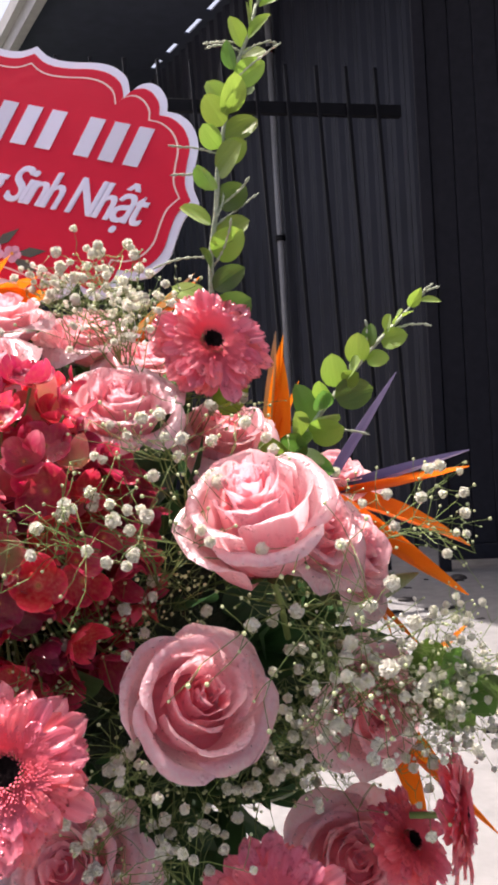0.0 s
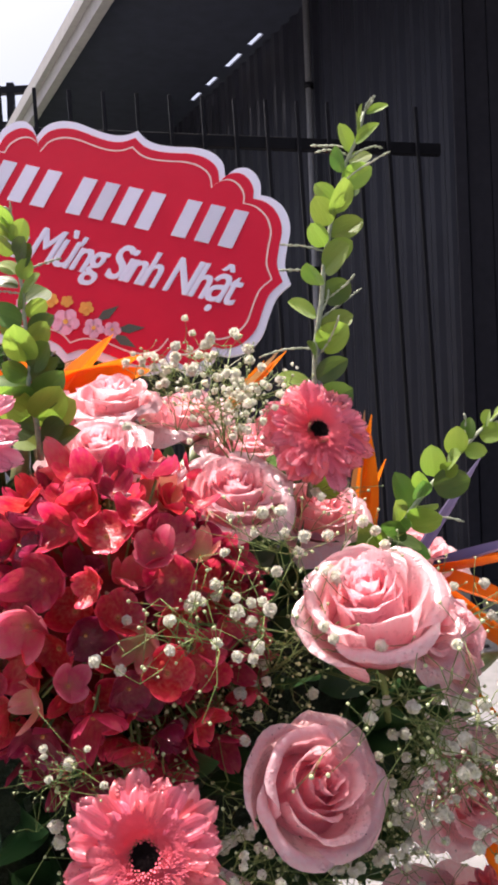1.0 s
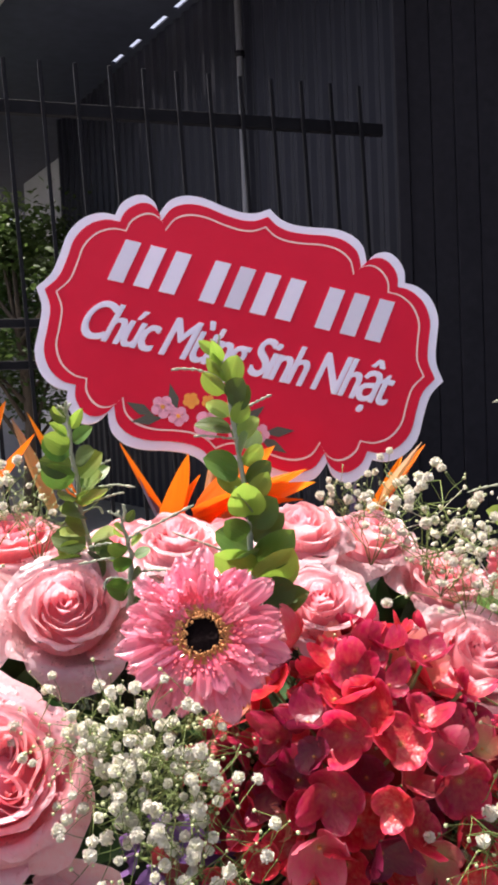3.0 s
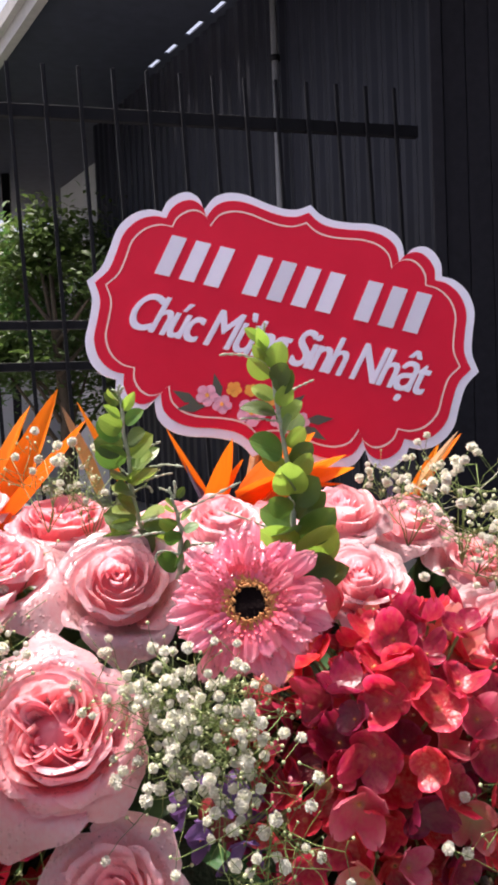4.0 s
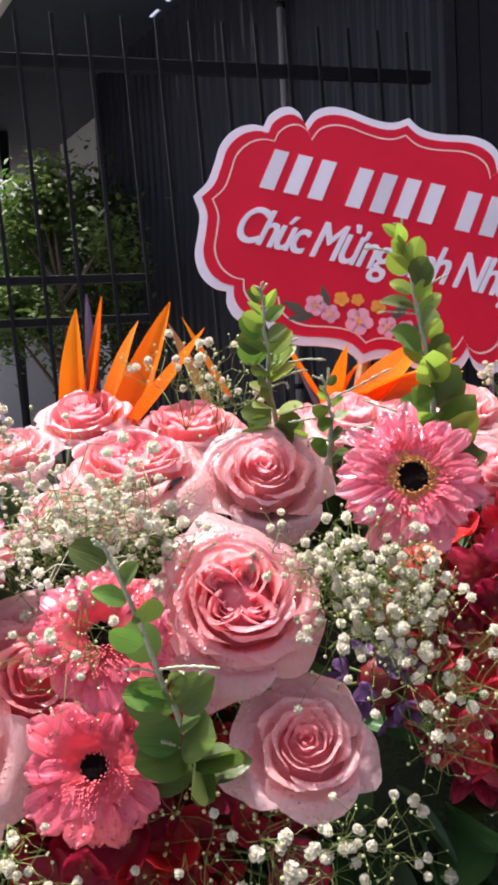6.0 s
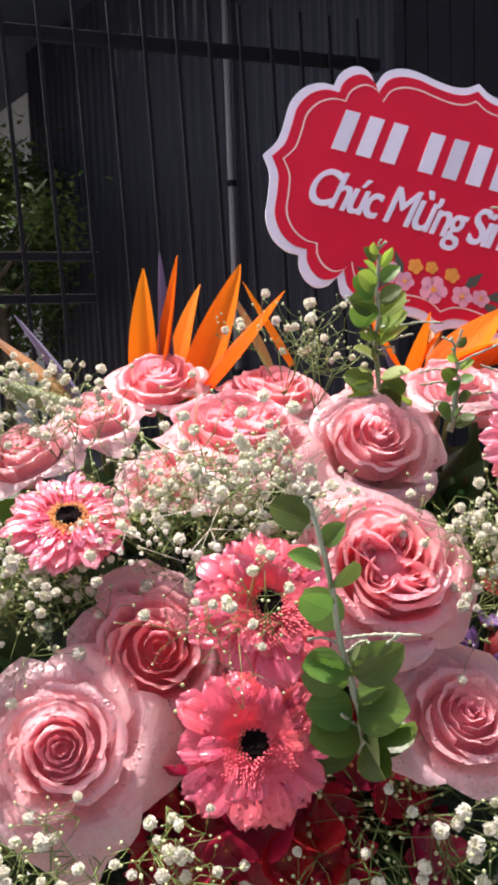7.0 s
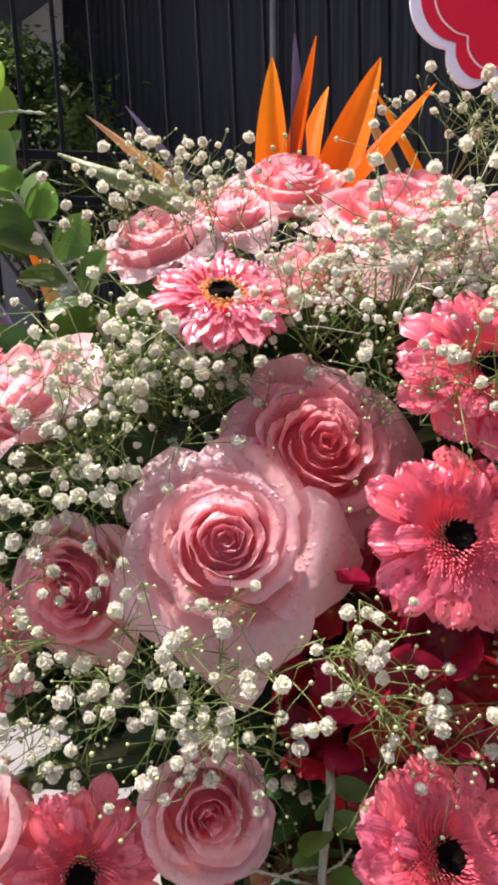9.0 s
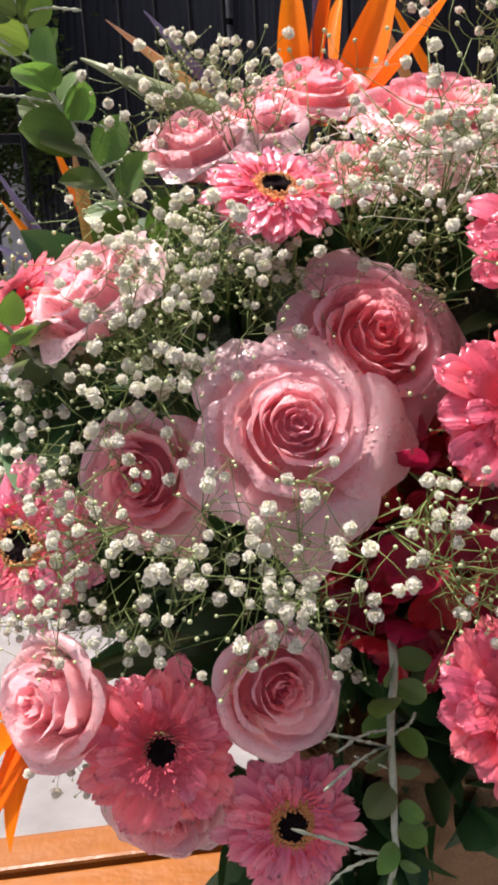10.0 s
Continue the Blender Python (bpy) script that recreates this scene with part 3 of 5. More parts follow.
def sign():
    left, right, top, low = Vector((-0.311, 0.639, 1.133)), Vector((-0.030, 0.624, 1.056)), Vector((-0.149, 0.658, 1.190)), Vector((-0.114, 0.614, 1.012))
    x = (right - left).normalized()
    c = (left + right) / 2 + Vector((0.0, 0, -0.001))
    up = Vector((0.15, 0.24, 0.9))
    up = (up - up.dot(x) * x).normalized()
    n = x.cross(up)
    m = Matrix.Translation(c) @ Matrix((x, up, n)).transposed().to_4x4()
    s = thing("greeting_sign", m, "red printed greeting plaque with a scalloped white border on a stick", "sign")
    part("board", mesh("board", *plate(sign_outline(), -0.003, 0), M["white_board"], False), s, "white foam board with scalloped edge")
    part("red_panel", mesh("red_panel", *plate(sign_outline(0.957, 0.930), 0.0003, 0.0008), M["red_print"], False), s, "glossy red printed panel")
    part("border_line", mesh("border_line", *strip(sign_outline(0.905, 0.850), sign_outline(0.896, 0.836), 0.0012), M["cream_line"], False), s, "thin cream line round the panel")
    # the name on the first line stands as plain slanted bars
    x0 = -0.102
    for count in (3, 4, 3):
        for i in range(count):
            w, h, sl = 0.0114, 0.033, 0.0055
            pts = [Vector((x0, 0.0175)), Vector((x0 + sl, 0.0175 + h)), Vector((x0 + sl + w, 0.0175 + h)), Vector((x0 + w, 0.0175))]
            part("bar", mesh("bar", *plate(pts, 0.001, 0.0016), M["letters"], False), s)
            x0 += w + 0.0073
        x0 += 0.0105
    part("greeting", lettering("Chúc Mừng Sinh Nhật", 0.0365, 0.36, 0.0007, M["letters"]), s, "white script lettering", pose(-0.003, -0.0155, 0.0016) @ Matrix.Diagonal((0.78, 1.16, 1, 1)))
    # printed bouquet under the lettering
    for fx, fy, r, key in ((-0.042, -0.053, 0.0085, "print_pink"), (-0.03, -0.057, 0.0075, "print_pink"), (-0.008, -0.058, 0.011, "print_pink"), (0.014, -0.058, 0.0085, "print_pink"), (0.028, -0.056, 0.007, "print_pink"),
                           (-0.024, -0.044, 0.006, "print_orange"), (0.004, -0.044, 0.006, "print_orange"), (-0.012, -0.042, 0.005, "print_orange")):
        fy -= 0.012
        part("printed_blossom", mesh("printed_blossom", *flower_print(fx, fy, r), M[key], False), s, "", pose(0, 0, 0.0016))
        part("printed_centre", mesh("printed_centre", *plate([Vector((fx + math.cos(-t) * r * 0.2, fy + math.sin(-t) * r * 0.2)) for t in range(6)], 0.0020, 0.0024), M["print_orange"], False), s)
    for fx, fy, a in ((-0.056, -0.058, 2.9), (-0.05, -0.064, 3.5), (0.038, -0.062, -0.3), (0.04, -0.052, 0.3), (-0.036, -0.046, 2.0), (0.02, -0.045, 0.9)):
        fy -= 0.012
        vs = [Vector((fx, fy)) + Vector((math.cos(a) * u - math.sin(a) * v, math.sin(a) * u + math.cos(a) * v)) * 0.013 for u, v in ((-0.8, 0), (0, 0.3), (0.9, 0), (0, -0.3))]
        part("printed_leaf", mesh("printed_leaf", *plate(vs, 0.0010, 0.0013), M["print_green"], False), s)
    part("stick", mesh("stick", *tube([(0, -0.02, -0.009), (0.01, -0.28, -0.012)], 0.005, 8), M["wood"]), s, "thin wooden stick")


sign()


# ---- flowers ----
def rose_petals(layers, seed, material, tall=1.1, quarters=0):
    """Petal meshes of a rose whose widest petals reach about 1 from its axis; its base is at 0, its axis z.
    layers: petals, reach, half width in radians, height, flare and rolled lip of each whorl, from the heart outward.
    quarters: bundles of folded petals that crowd the heart of an old garden rose."""
    rnd = random.Random(seed)
    out, turn = [], 0.0

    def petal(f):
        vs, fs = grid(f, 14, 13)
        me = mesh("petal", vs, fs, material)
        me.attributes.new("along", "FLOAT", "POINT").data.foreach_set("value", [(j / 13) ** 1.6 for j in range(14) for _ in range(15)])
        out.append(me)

    for q in range(quarters):
        way = 2 * math.pi * q / quarters + rnd.uniform(-0.2, 0.2)
        for k in (1.0, 0.82, 0.64, 0.46, 0.28):
            a, b, off, ph, high = 0.30 * k * rnd.uniform(0.85, 1.15), 0.20 * k * rnd.uniform(0.8, 1.2), 0.22 + rnd.uniform(-0.05, 0.06) + 0.05 * (1 - k), rnd.uniform(0, 6.3), tall * (0.97 - 0.10 * (1 - k)) * rnd.uniform(0.93, 1.05)
            side, bow = rnd.uniform(-0.7, 0.7), rnd.uniform(1.5, 2.0)

            def fold(u, v, a=a, b=b, off=off, ph=ph, high=high, way=way, side=side, bow=bow):
                s = 2 * u - 1
                lip = max(0.0, v - 0.82) / 0.18
                g = s * bow + side
                grow = 1 + 0.14 * lip + 0.16 * math.sin(3 * s + ph) * v + 0.05 * math.sin(8 * s + 2 * ph) * v ** 2
                x, y = off * (0.6 + 0.4 * v) + a * grow * math.cos(g), b * grow * math.sin(g) + 0.03 * math.sin(5 * v + ph)
                z = high * (0.45 + 0.55 * v) - 0.09 * abs(s) ** 3 * v - 0.03 * lip * lip + 0.035 * math.sin(5 * s + ph) * v ** 3
                return Vector((x * math.cos(way) - y * math.sin(way), x * math.sin(way) + y * math.cos(way), z))
            petal(fold)
    for k, (n, reach0, half0, high0, flare0, lip0) in enumerate(layers):
        turn += 0.9
        for i in range(n):
            phi = turn + 2 * math.pi * i / n + rnd.uniform(-0.25, 0.25)
            reach = reach0 * rnd.uniform(0.93, 1.07)
            high, half, flare = tall * high0 * rnd.uniform(0.95, 1.04), half0 * rnd.uniform(0.92, 1.1), flare0 * rnd.uniform(0.7, 1.3)
            ph, tip, lean = rnd.uniform(0, 6.3), rnd.uniform(0.0, 0.04) + 0.24 * flare0, rnd.uniform(-0.12, 0.12)
            skew, roll, crease = rnd.uniform(0.14, 0.40) * reach, (0.025 + 0.05 * reach) * lip0 * rnd.uniform(0.6, 1.4), rnd.uniform(-0.5, 0.5)

            def f(u, v, reach=reach, high=high, half=half, flare=flare, phi=phi, ph=ph, tip=tip, lean=lean, skew=skew, roll=roll, crease=crease):
                s = 2 * u - 1
                v = 1 - (1 - v) ** 1.5
                w = half * (0.42 + 0.58 * math.sin(math.pi * min(0.58, 0.12 + 0.5 * v)))
                vv = v * (1 - 0.17 * s ** 4 - 0.04 * s * s + tip * math.exp(-(s / 0.30) ** 2) * v * v)
                r = reach * (0.22 + 0.78 * math.sin(min(1, vv / 0.66) * math.pi * 0.5) ** 0.8)
                z = high * vv
                c = max(0.0, vv - 0.48) / 0.52
                r += flare * reach * 0.46 * c ** 1.6
                z -= flare * reach * 0.36 * c ** 2.3
                lip = max(0.0, vv - 0.84) / 0.16
                bend = min(lip, 1.2) * 2.3
                r += roll * math.sin(bend * 0.8) - 0.035 * reach * (1 - lip) * c * (flare < 0.2)
                z -= roll * (1 - math.cos(bend))
                r += 0.045 * reach * math.sin(3 * s + ph) * vv ** 2 + 0.014 * math.sin(10 * s + 2 * ph) * vv ** 6 + skew * s * 0.5
                r -= 0.05 * reach * math.exp(-((s - crease) / 0.14) ** 2) * vv ** 2
                z += 0.025 * math.sin(4 * s + ph * 3) * vv ** 3 + 0.012 * math.sin(13 * s + ph) * vv ** 6 + lean * s * vv * 0.35
                a = phi + s * w
                return Vector((r * math.cos(a), r * math.sin(a), z))
            petal(f)

    # filler dome added under the petals to lighten the gaps between them
    def heart(u, v):
        r = 0.62 * v
        return Vector((r * math.cos(2 * math.pi * u), r * math.sin(2 * math.pi * u), tall * (0.80 - 0.42 * v ** 1.5)))
    return out, mesh("heart", *grid(heart, 20, 6), material)


def droplets(meshes, n, seed, low, high, top):
    """Small beads of water lying on the given petals, in the flower's own space."""
    rnd = random.Random(seed)
    out = []
    for _ in range(n):
        me, m = rnd.choice(meshes)
        q = me.polygons[rnd.randrange(len(me.polygons))]
        c = m @ q.center
        if c.z < top * c.length:
            continue
        a = (m.to_3x3() @ q.normal).normalized()
        r = rnd.uniform(low, high) * rnd.uniform(0.6, 1.0)
        turn = a.to_track_quat("Z", "Y").to_matrix()
        for side in (1, -1):
            vs, fs = ball(r, 4, 6, (0, 0, 0), (1, 1, 0.7))
            if side * a.z > 0 or abs(a.z) < 0.3:
                out.append(([c + turn @ v + a * side * r * 0.35 for v in vs], fs))
                break
    return mesh("droplet", *join(out), M["water"])


def make_rose(made, label):
    petals, heart = made
    r = thing("rose", Matrix(), label, "rose", "roses in the basket")
    # added dome, no part of a rose; it brightens the wells between petals
    part("heart", heart, r)
    for p in petals:
        part("petal", p, r)
    tagged(part("droplet", droplets([(p, Matrix()) for p in petals[7:]], 420, len(petals), 0.010, 0.024, 0.3), r, "clear beads of water"), kind="stuff")
    def calyx(u, v):
        a = 2 * math.pi * u
        return Vector(((0.1 + 0.16 * v) * math.cos(a), (0.1 + 0.16 * v) * math.sin(a), -0.14 + 0.16 * v))
    part("calyx", mesh("calyx", *grid(calyx, 10, 3), M["green_stem"]), r)
    part("stem", mesh("stem", *tube([(0, 0, -0.1), (0.02, 0, -0.8), (0, 0.03, -1.6)], 0.055, 6), M["green_stem"]), r)
    for k in range(5):
        a = 2 * math.pi * k / 5
        part("sepal", LEAF["oval_leaf"], r, m=Matrix.Rotation(a, 4, "Z") @ pose(0, 0.16, -0.06, 35) @ Matrix.Scale(0.55, 4))
    return r


ROSES = {
    "bud": make_rose(rose_petals([(3, 0.09, 1.8, 0.95, 0.0, 0.5), (3, 0.18, 1.7, 0.98, 0.0, 0.6), (3, 0.29, 1.55, 1.0, 0.02, 0.9), (3, 0.46, 1.4, 1.0, 0.06, 1.4), (3, 0.66, 1.25, 0.96, 0.16, 2.0), (4, 0.84, 1.0, 0.80, 0.38, 1.9)], 11, M["rose_pale"], 1.75), "half-open pale pink rose wet with droplets"),
    "pale": make_rose(rose_petals([(3, 0.08, 2.0, 0.97, 0.0, 0.5), (3, 0.17, 1.7, 0.99, 0.0, 0.7), (3, 0.28, 1.5, 1.0, 0.04, 0.9), (4, 0.41, 1.25, 1.0, 0.12, 1.0), (4, 0.57, 1.1, 0.95, 0.35, 1.3), (5, 0.76, 0.92, 0.80, 0.75, 1.3)], 12, M["rose_pale"], 1.15), "open pale pink rose wet with droplets"),
    "full": make_rose(rose_petals([(4, 0.50, 1.15, 1.0, 0.12, 1.0), (5, 0.62, 1.0, 0.97, 0.3, 1.2), (5, 0.74, 0.92, 0.88, 0.5, 1.4), (5, 0.85, 0.85, 0.72, 0.8, 1.4)], 13, M["rose"], 1.0, 4), "fully open pink garden rose with crowded petals"),
    "pink": make_rose(rose_petals([(3, 0.08, 2.0, 0.96, 0.0, 0.5), (3, 0.18, 1.6, 0.98, 0.0, 0.7), (4, 0.30, 1.3, 1.0, 0.06, 0.9), (4, 0.44, 1.15, 1.0, 0.14, 1.1), (4, 0.60, 1.05, 0.94, 0.35, 1.3), (5, 0.78, 0.88, 0.78, 0.8, 1.3)], 14, M["rose"], 1.1), "open warm pink rose among white blossoms"),
    "wide": make_rose(rose_petals([(3, 0.07, 2.1, 0.97, 0.0, 0.5), (3, 0.15, 1.9, 0.99, 0.0, 0.6), (3, 0.24, 1.6, 1.0, 0.04, 0.8), (4, 0.34, 1.35, 1.0, 0.07, 0.9), (4, 0.46, 1.2, 0.99, 0.14, 1.2), (4, 0.61, 1.05, 0.92, 0.4, 1.4), (5, 0.86, 0.80, 0.74, 0.9, 1.3)], 15, M["rose_pale"], 1.0), "large wide open pink rose with pale outer petals"),
}
TALL = {"bud": 1.68, "pale": 1.1, "full": 0.95, "pink": 1.05, "wide": 0.95}
serial = itertools.count()


def put_rose(key, pos, axis, size):
    """A rose of that kind: the place of its heart, the way it faces, its radius."""
    copy_thing(ROSES[key], facing(pos, axis, 1.3 * next(serial), size * 0.98, size * 0.88 * TALL[key]))


put_rose("bud", (-0.026, 0.366, 0.780), (0.36, -0.74, 0.50), 0.032)
put_rose("bud", (-0.003, 0.386, 0.866), (-0.16, -0.56, 0.80), 0.035)
put_rose("pale", (0.036, 0.418, 0.846), (0.55, -0.62, 0.45), 0.030)
put_rose("pale", (0.062, 0.468, 0.822), (0.75, -0.50, 0.35), 0.032)
put_rose("pale", (0.058, 0.575, 0.862), (0.2, -0.3, 0.9), 0.030)
put_rose("pale", (-0.066, 0.440, 0.916), (0.1, -0.6, 0.75), 0.033)
put_rose("pale", (-0.015, 0.520, 0.898), (0.15, -0.5, 0.8), 0.033)
put_rose("pale", (0.065, 0.454, 0.735), (0.5, -0.85, 0.05), 0.034)
put_rose("pale", (0.045, 0.455, 0.655), (0.2, -0.75, 0.6), 0.040)
put_rose("pale", (-0.095, 0.370, 0.704), (-0.05, -0.75, 0.6), 0.034)
put_rose("pale", (-0.146, 0.468, 0.942), (0.0, -0.62, 0.78), 0.030)
put_rose("pale", (-0.147, 0.520, 0.975), (0.05, -0.4, 0.9), 0.030)
put_rose("pale", (-0.222, 0.505, 0.975), (0.0, -0.4, 0.9), 0.028)
put_rose("pale", (-0.280, 0.468, 0.946), (0.05, -0.74, 0.62), 0.036)
put_rose("full", (-0.300, 0.375, 0.897), (0.05, -0.78, 0.6), 0.036)
put_rose("pale", (-0.274, 0.351, 0.833), (0.0, -0.72, 0.68), 0.031)
put_rose("full", (-0.358, 0.480, 0.958), (0.0, -0.38, 0.92), 0.038)
put_rose("full", (-0.326, 0.556, 0.972), (0.05, -0.35, 0.93), 0.033)
put_rose("pink", (-0.400, 0.572, 0.982), (-0.05, -0.5, 0.85), 0.032)
put_rose("pale", (-0.481, 0.500, 0.945), (-0.2, -0.45, 0.85), 0.028)
put_rose("pale", (-0.398, 0.478, 0.930), (0.0, -0.5, 0.85), 0.026)
put_rose("pink", (-0.408, 0.406, 0.853), (0.12, -0.85, 0.48), 0.037)
put_rose("wide", (-0.453, 0.371, 0.823), (0.0, -0.86, 0.48), 0.037)
put_rose("bud", (-0.461, 0.369, 0.707), (0.1, -0.90, 0.34), 0.026)
put_rose("pale", (-0.540, 0.430, 0.880), (-0.55, -0.35, 0.7), 0.032)
put_rose("pink", (-0.518, 0.396, 0.795), (-0.35, -0.9, 0.15), 0.027)
put_rose("bud", (-0.566, 0.378, 0.706), (-0.6, -0.65, 0.35), 0.026)
put_rose("pale", (-0.513, 0.420, 0.602), (-0.1, -0.8, -0.2), 0.032)
put_rose("pale", (-0.190, 0.535, 0.966), (0.0, -0.4, 0.9), 0.030)
put_rose("pale", (-0.250, 0.540, 0.968), (0.0, -0.4, 0.9), 0.030)
put_rose("pale", (-0.100, 0.545, 0.965), (0.1, -0.4, 0.9), 0.030)
put_rose("pale", (-0.440, 0.540, 0.962), (-0.1, -0.4, 0.9), 0.028)
put_rose("pale", (-0.060, 0.520, 0.940), (0.1, -0.5, 0.85), 0.030)
for r in ROSES.values():
    for o in (*r.children_recursive, r):
        bpy.data.objects.remove(o)


def ray_mesh(seed, length, width, droop, material):
    rnd = random.Random(seed)
    a, b = rnd.uniform(-0.05, 0.05), rnd.uniform(0, 6)

    def f(u, v):
        s = 2 * u - 1
        q = min(1, v / 0.65)
        w = width * (0.38 + 0.62 * q * q * (3 - 2 * q)) * (1 if v < 0.8 else math.sqrt(max(0.03, 1 - ((v - 0.8) / 0.205) ** 2)))
        notch = 0.022 * math.cos(3 * math.pi * s) * v ** 8
        z = 0.09 * v - droop * v * v - 0.017 * math.cos(2 * math.pi * s) * min(1, v * 3) + 0.035 * s * s + 0.012 * math.sin(7 * v + b)
        return Vector((s * w + a * v * v, 0.30 + (length - 0.30) * v + notch, z))
    return mesh("ray_petal", *grid(lambda u, v: f(u, 1 - (1 - v) ** 1.7), 6, 11), material)


def florets(n, r0, r1, h, seed, lean, material, size):
    """A ring of many small strap florets standing round the disc."""
    rnd = random.Random(seed)
    out = []
    for i in range(n):
        a, r = i * 2.39996, lerp(r0, r1, ((i + 0.5) / n) ** 0.7)
        c, s = math.cos(a), math.sin(a)
        L, w = size * rnd.uniform(0.7, 1.2), size * 0.22
        out_dir, side = Vector((c, s, 0)), Vector((-s, c, 0))
        base = out_dir * r + Vector((0, 0, 0.09))
        t = lean * (r - r0) / max(1e-6, r1 - r0)
        up = (Vector((0, 0, 1)) * (1 - t * 0.7) + out_dir * t).normalized()
        mid, tip = base + up * L * 0.6, base + up * L + out_dir * 0.25 * L
        out.append(([base - side * w, base + side * w, mid + side * w, mid - side * w, tip + side * w * 0.3, tip - side * w * 0.3], [(0, 1, 2, 3), (3, 2, 4, 5)]))
    return mesh("inner_florets", *join(out), material)


def granules(n, r0, r1, seed, material, size):
    """A ring of rounded pollen grains round the disc."""
    rnd = random.Random(seed)
    out = []
    for i in range(n):
        a, t = i * 2.39996, ((i + 0.5) / n) ** 0.8
        r = lerp(r0, r1, t) + rnd.uniform(-0.015, 0.015)
        out.append(ball(size * rnd.uniform(0.7, 1.3), 4, 6, (r * math.cos(a), r * math.sin(a), 0.115 - 0.05 * t + rnd.uniform(-0.015, 0.02)), (1, 1, 1.4)))
    return mesh("pollen_grain", *join(out), material)


def make_gerbera(key, ring, label, seed, outer=25, eye=0.12, wide=0.43, count=520, grains=0):
    rnd = random.Random(seed)
    g = thing("gerbera", Matrix(), label, "gerbera", "gerberas in the basket")
    wet = []
    rays = [ray_mesh(seed * 10 + k, 1.0 - 0.04 * k, 0.185 if outer < 22 else 0.150 if outer < 28 else 0.128, 0.08 + 0.05 * k, M[key]) for k in range(4)]
    for layer, (n, sc, lift) in enumerate(((outer - 2, 1.0, -4), (outer - 5, 0.90, 4), (outer - 7, 0.70, 9))):
        for i in range(n):
            m = Matrix.Rotation(2 * math.pi * (i + 0.33 * layer) / n + rnd.uniform(-0.06, 0.06), 4, "Z") @ pose(0, 0, 0.02 * layer, lift + rnd.uniform(-5, 5), rnd.uniform(-6, 6), 0) @ Matrix.Scale(sc * rnd.uniform(0.87, 1.05), 4)
            part("ray_petal", rays[(i + layer) % 4], g, m=m)
            wet.append((rays[(i + layer) % 4], m))
    tagged(part("inner_floret", florets(count, 0.33 if grains else eye + 0.01, wide, 0.1, seed, 0.9, ring, 0.09), g, "ring of short fringed florets"), kind="stuff")
    part("disc", mesh("disc", *ball(eye + 0.01, 6, 14, (0, 0, 0.07), (1, 1, 0.28)), M["disc"]), g, "dark brown central disc")
    if grains:
        tagged(part("pollen_grain", granules(grains, eye, 0.36, seed, M["pollen"], 0.018), g, "ring of orange pollen grains"), kind="stuff")
    tagged(part("disc_floret", florets(320, 0.02, eye + 0.02, 0.1, seed + 1, 0.5, M["disc"], 0.05), g), kind="stuff")
    part("stem", mesh("stem", *tube([(0, 0, -0.02), (0, 0.02, -0.3), (0.01, 0.03, -0.7)], 0.05, 6), M["green_stem"]), g)
    tagged(part("droplet", droplets(wet, 520, seed, 0.008, 0.020, -1.0), g, "clear beads of water"), kind="stuff")
    part("calyx", mesh("calyx", *ball(0.22, 6, 12, (0, 0, -0.03), (1, 1, 0.5)), M["green_stem"]), g)
    return g


GERBERAS = {
    "coral": make_gerbera("coral", M["inner"], "coral pink gerbera with a dark eye, wet with droplets", 31),
    "pink": make_gerbera("pink", M["inner"], "bright pink gerbera with a yellow ring round its dark eye", 32, 31, 0.185, 0.44, 140, 460),
    "hot": make_gerbera("hot", M["inner"], "hot pink gerbera with broad drooping petals", 33, 19),
}
serial = itertools.count()


def put_gerbera(key, pos, axis, size):
    copy_thing(GERBERAS[key], facing(pos, axis, 0.9 * next(serial), size, size * 0.12))


put_gerbera("coral", (-0.017, 0.473, 0.942), (0.30, -0.80, 0.42), 0.037)
put_gerbera("coral", (-0.104, 0.328, 0.766), (0.15, -0.85, 0.45), 0.037)
put_gerbera("coral", (-0.003, 0.370, 0.677), (0.10, -0.75, 0.62), 0.037)
put_gerbera("coral", (0.099, 0.430, 0.688), (0.93, -0.35, 0.10), 0.036)
put_gerbera("coral", (0.077, 0.462, 0.660), (0.55, -0.55, 0.6), 0.030)
put_gerbera("pink", (-0.210, 0.396, 0.944), (0.02, -0.90, 0.38), 0.040)
put_gerbera("hot", (-0.370, 0.347, 0.829), (0.02, -0.86, 0.48), 0.038)
put_gerbera("hot", (-0.362, 0.345, 0.890), (0.10, -0.80, 0.55), 0.036)
put_gerbera("pink", (-0.449, 0.431, 0.915), (0.02, -0.58, 0.80), 0.034)
put_gerbera("hot", (-0.383, 0.308, 0.729), (0.25, -0.72, 0.6), 0.037)
put_gerbera("coral", (-0.514, 0.370, 0.683), (0.0, -0.93, 0.32), 0.039)
put_gerbera("pink", (-0.457, 0.374, 0.634), (0.05, -0.93, 0.25), 0.036)
put_gerbera("pink", (-0.572, 0.425, 0.760), (-0.5, -0.8, 0.25), 0.041)
put_gerbera("coral", (-0.570, 0.470, 0.868), (-0.6, -0.35, 0.65), 0.032)
for g in GERBERAS.values():
    for o in (*g.children_recursive, g):
        bpy.data.objects.remove(o)


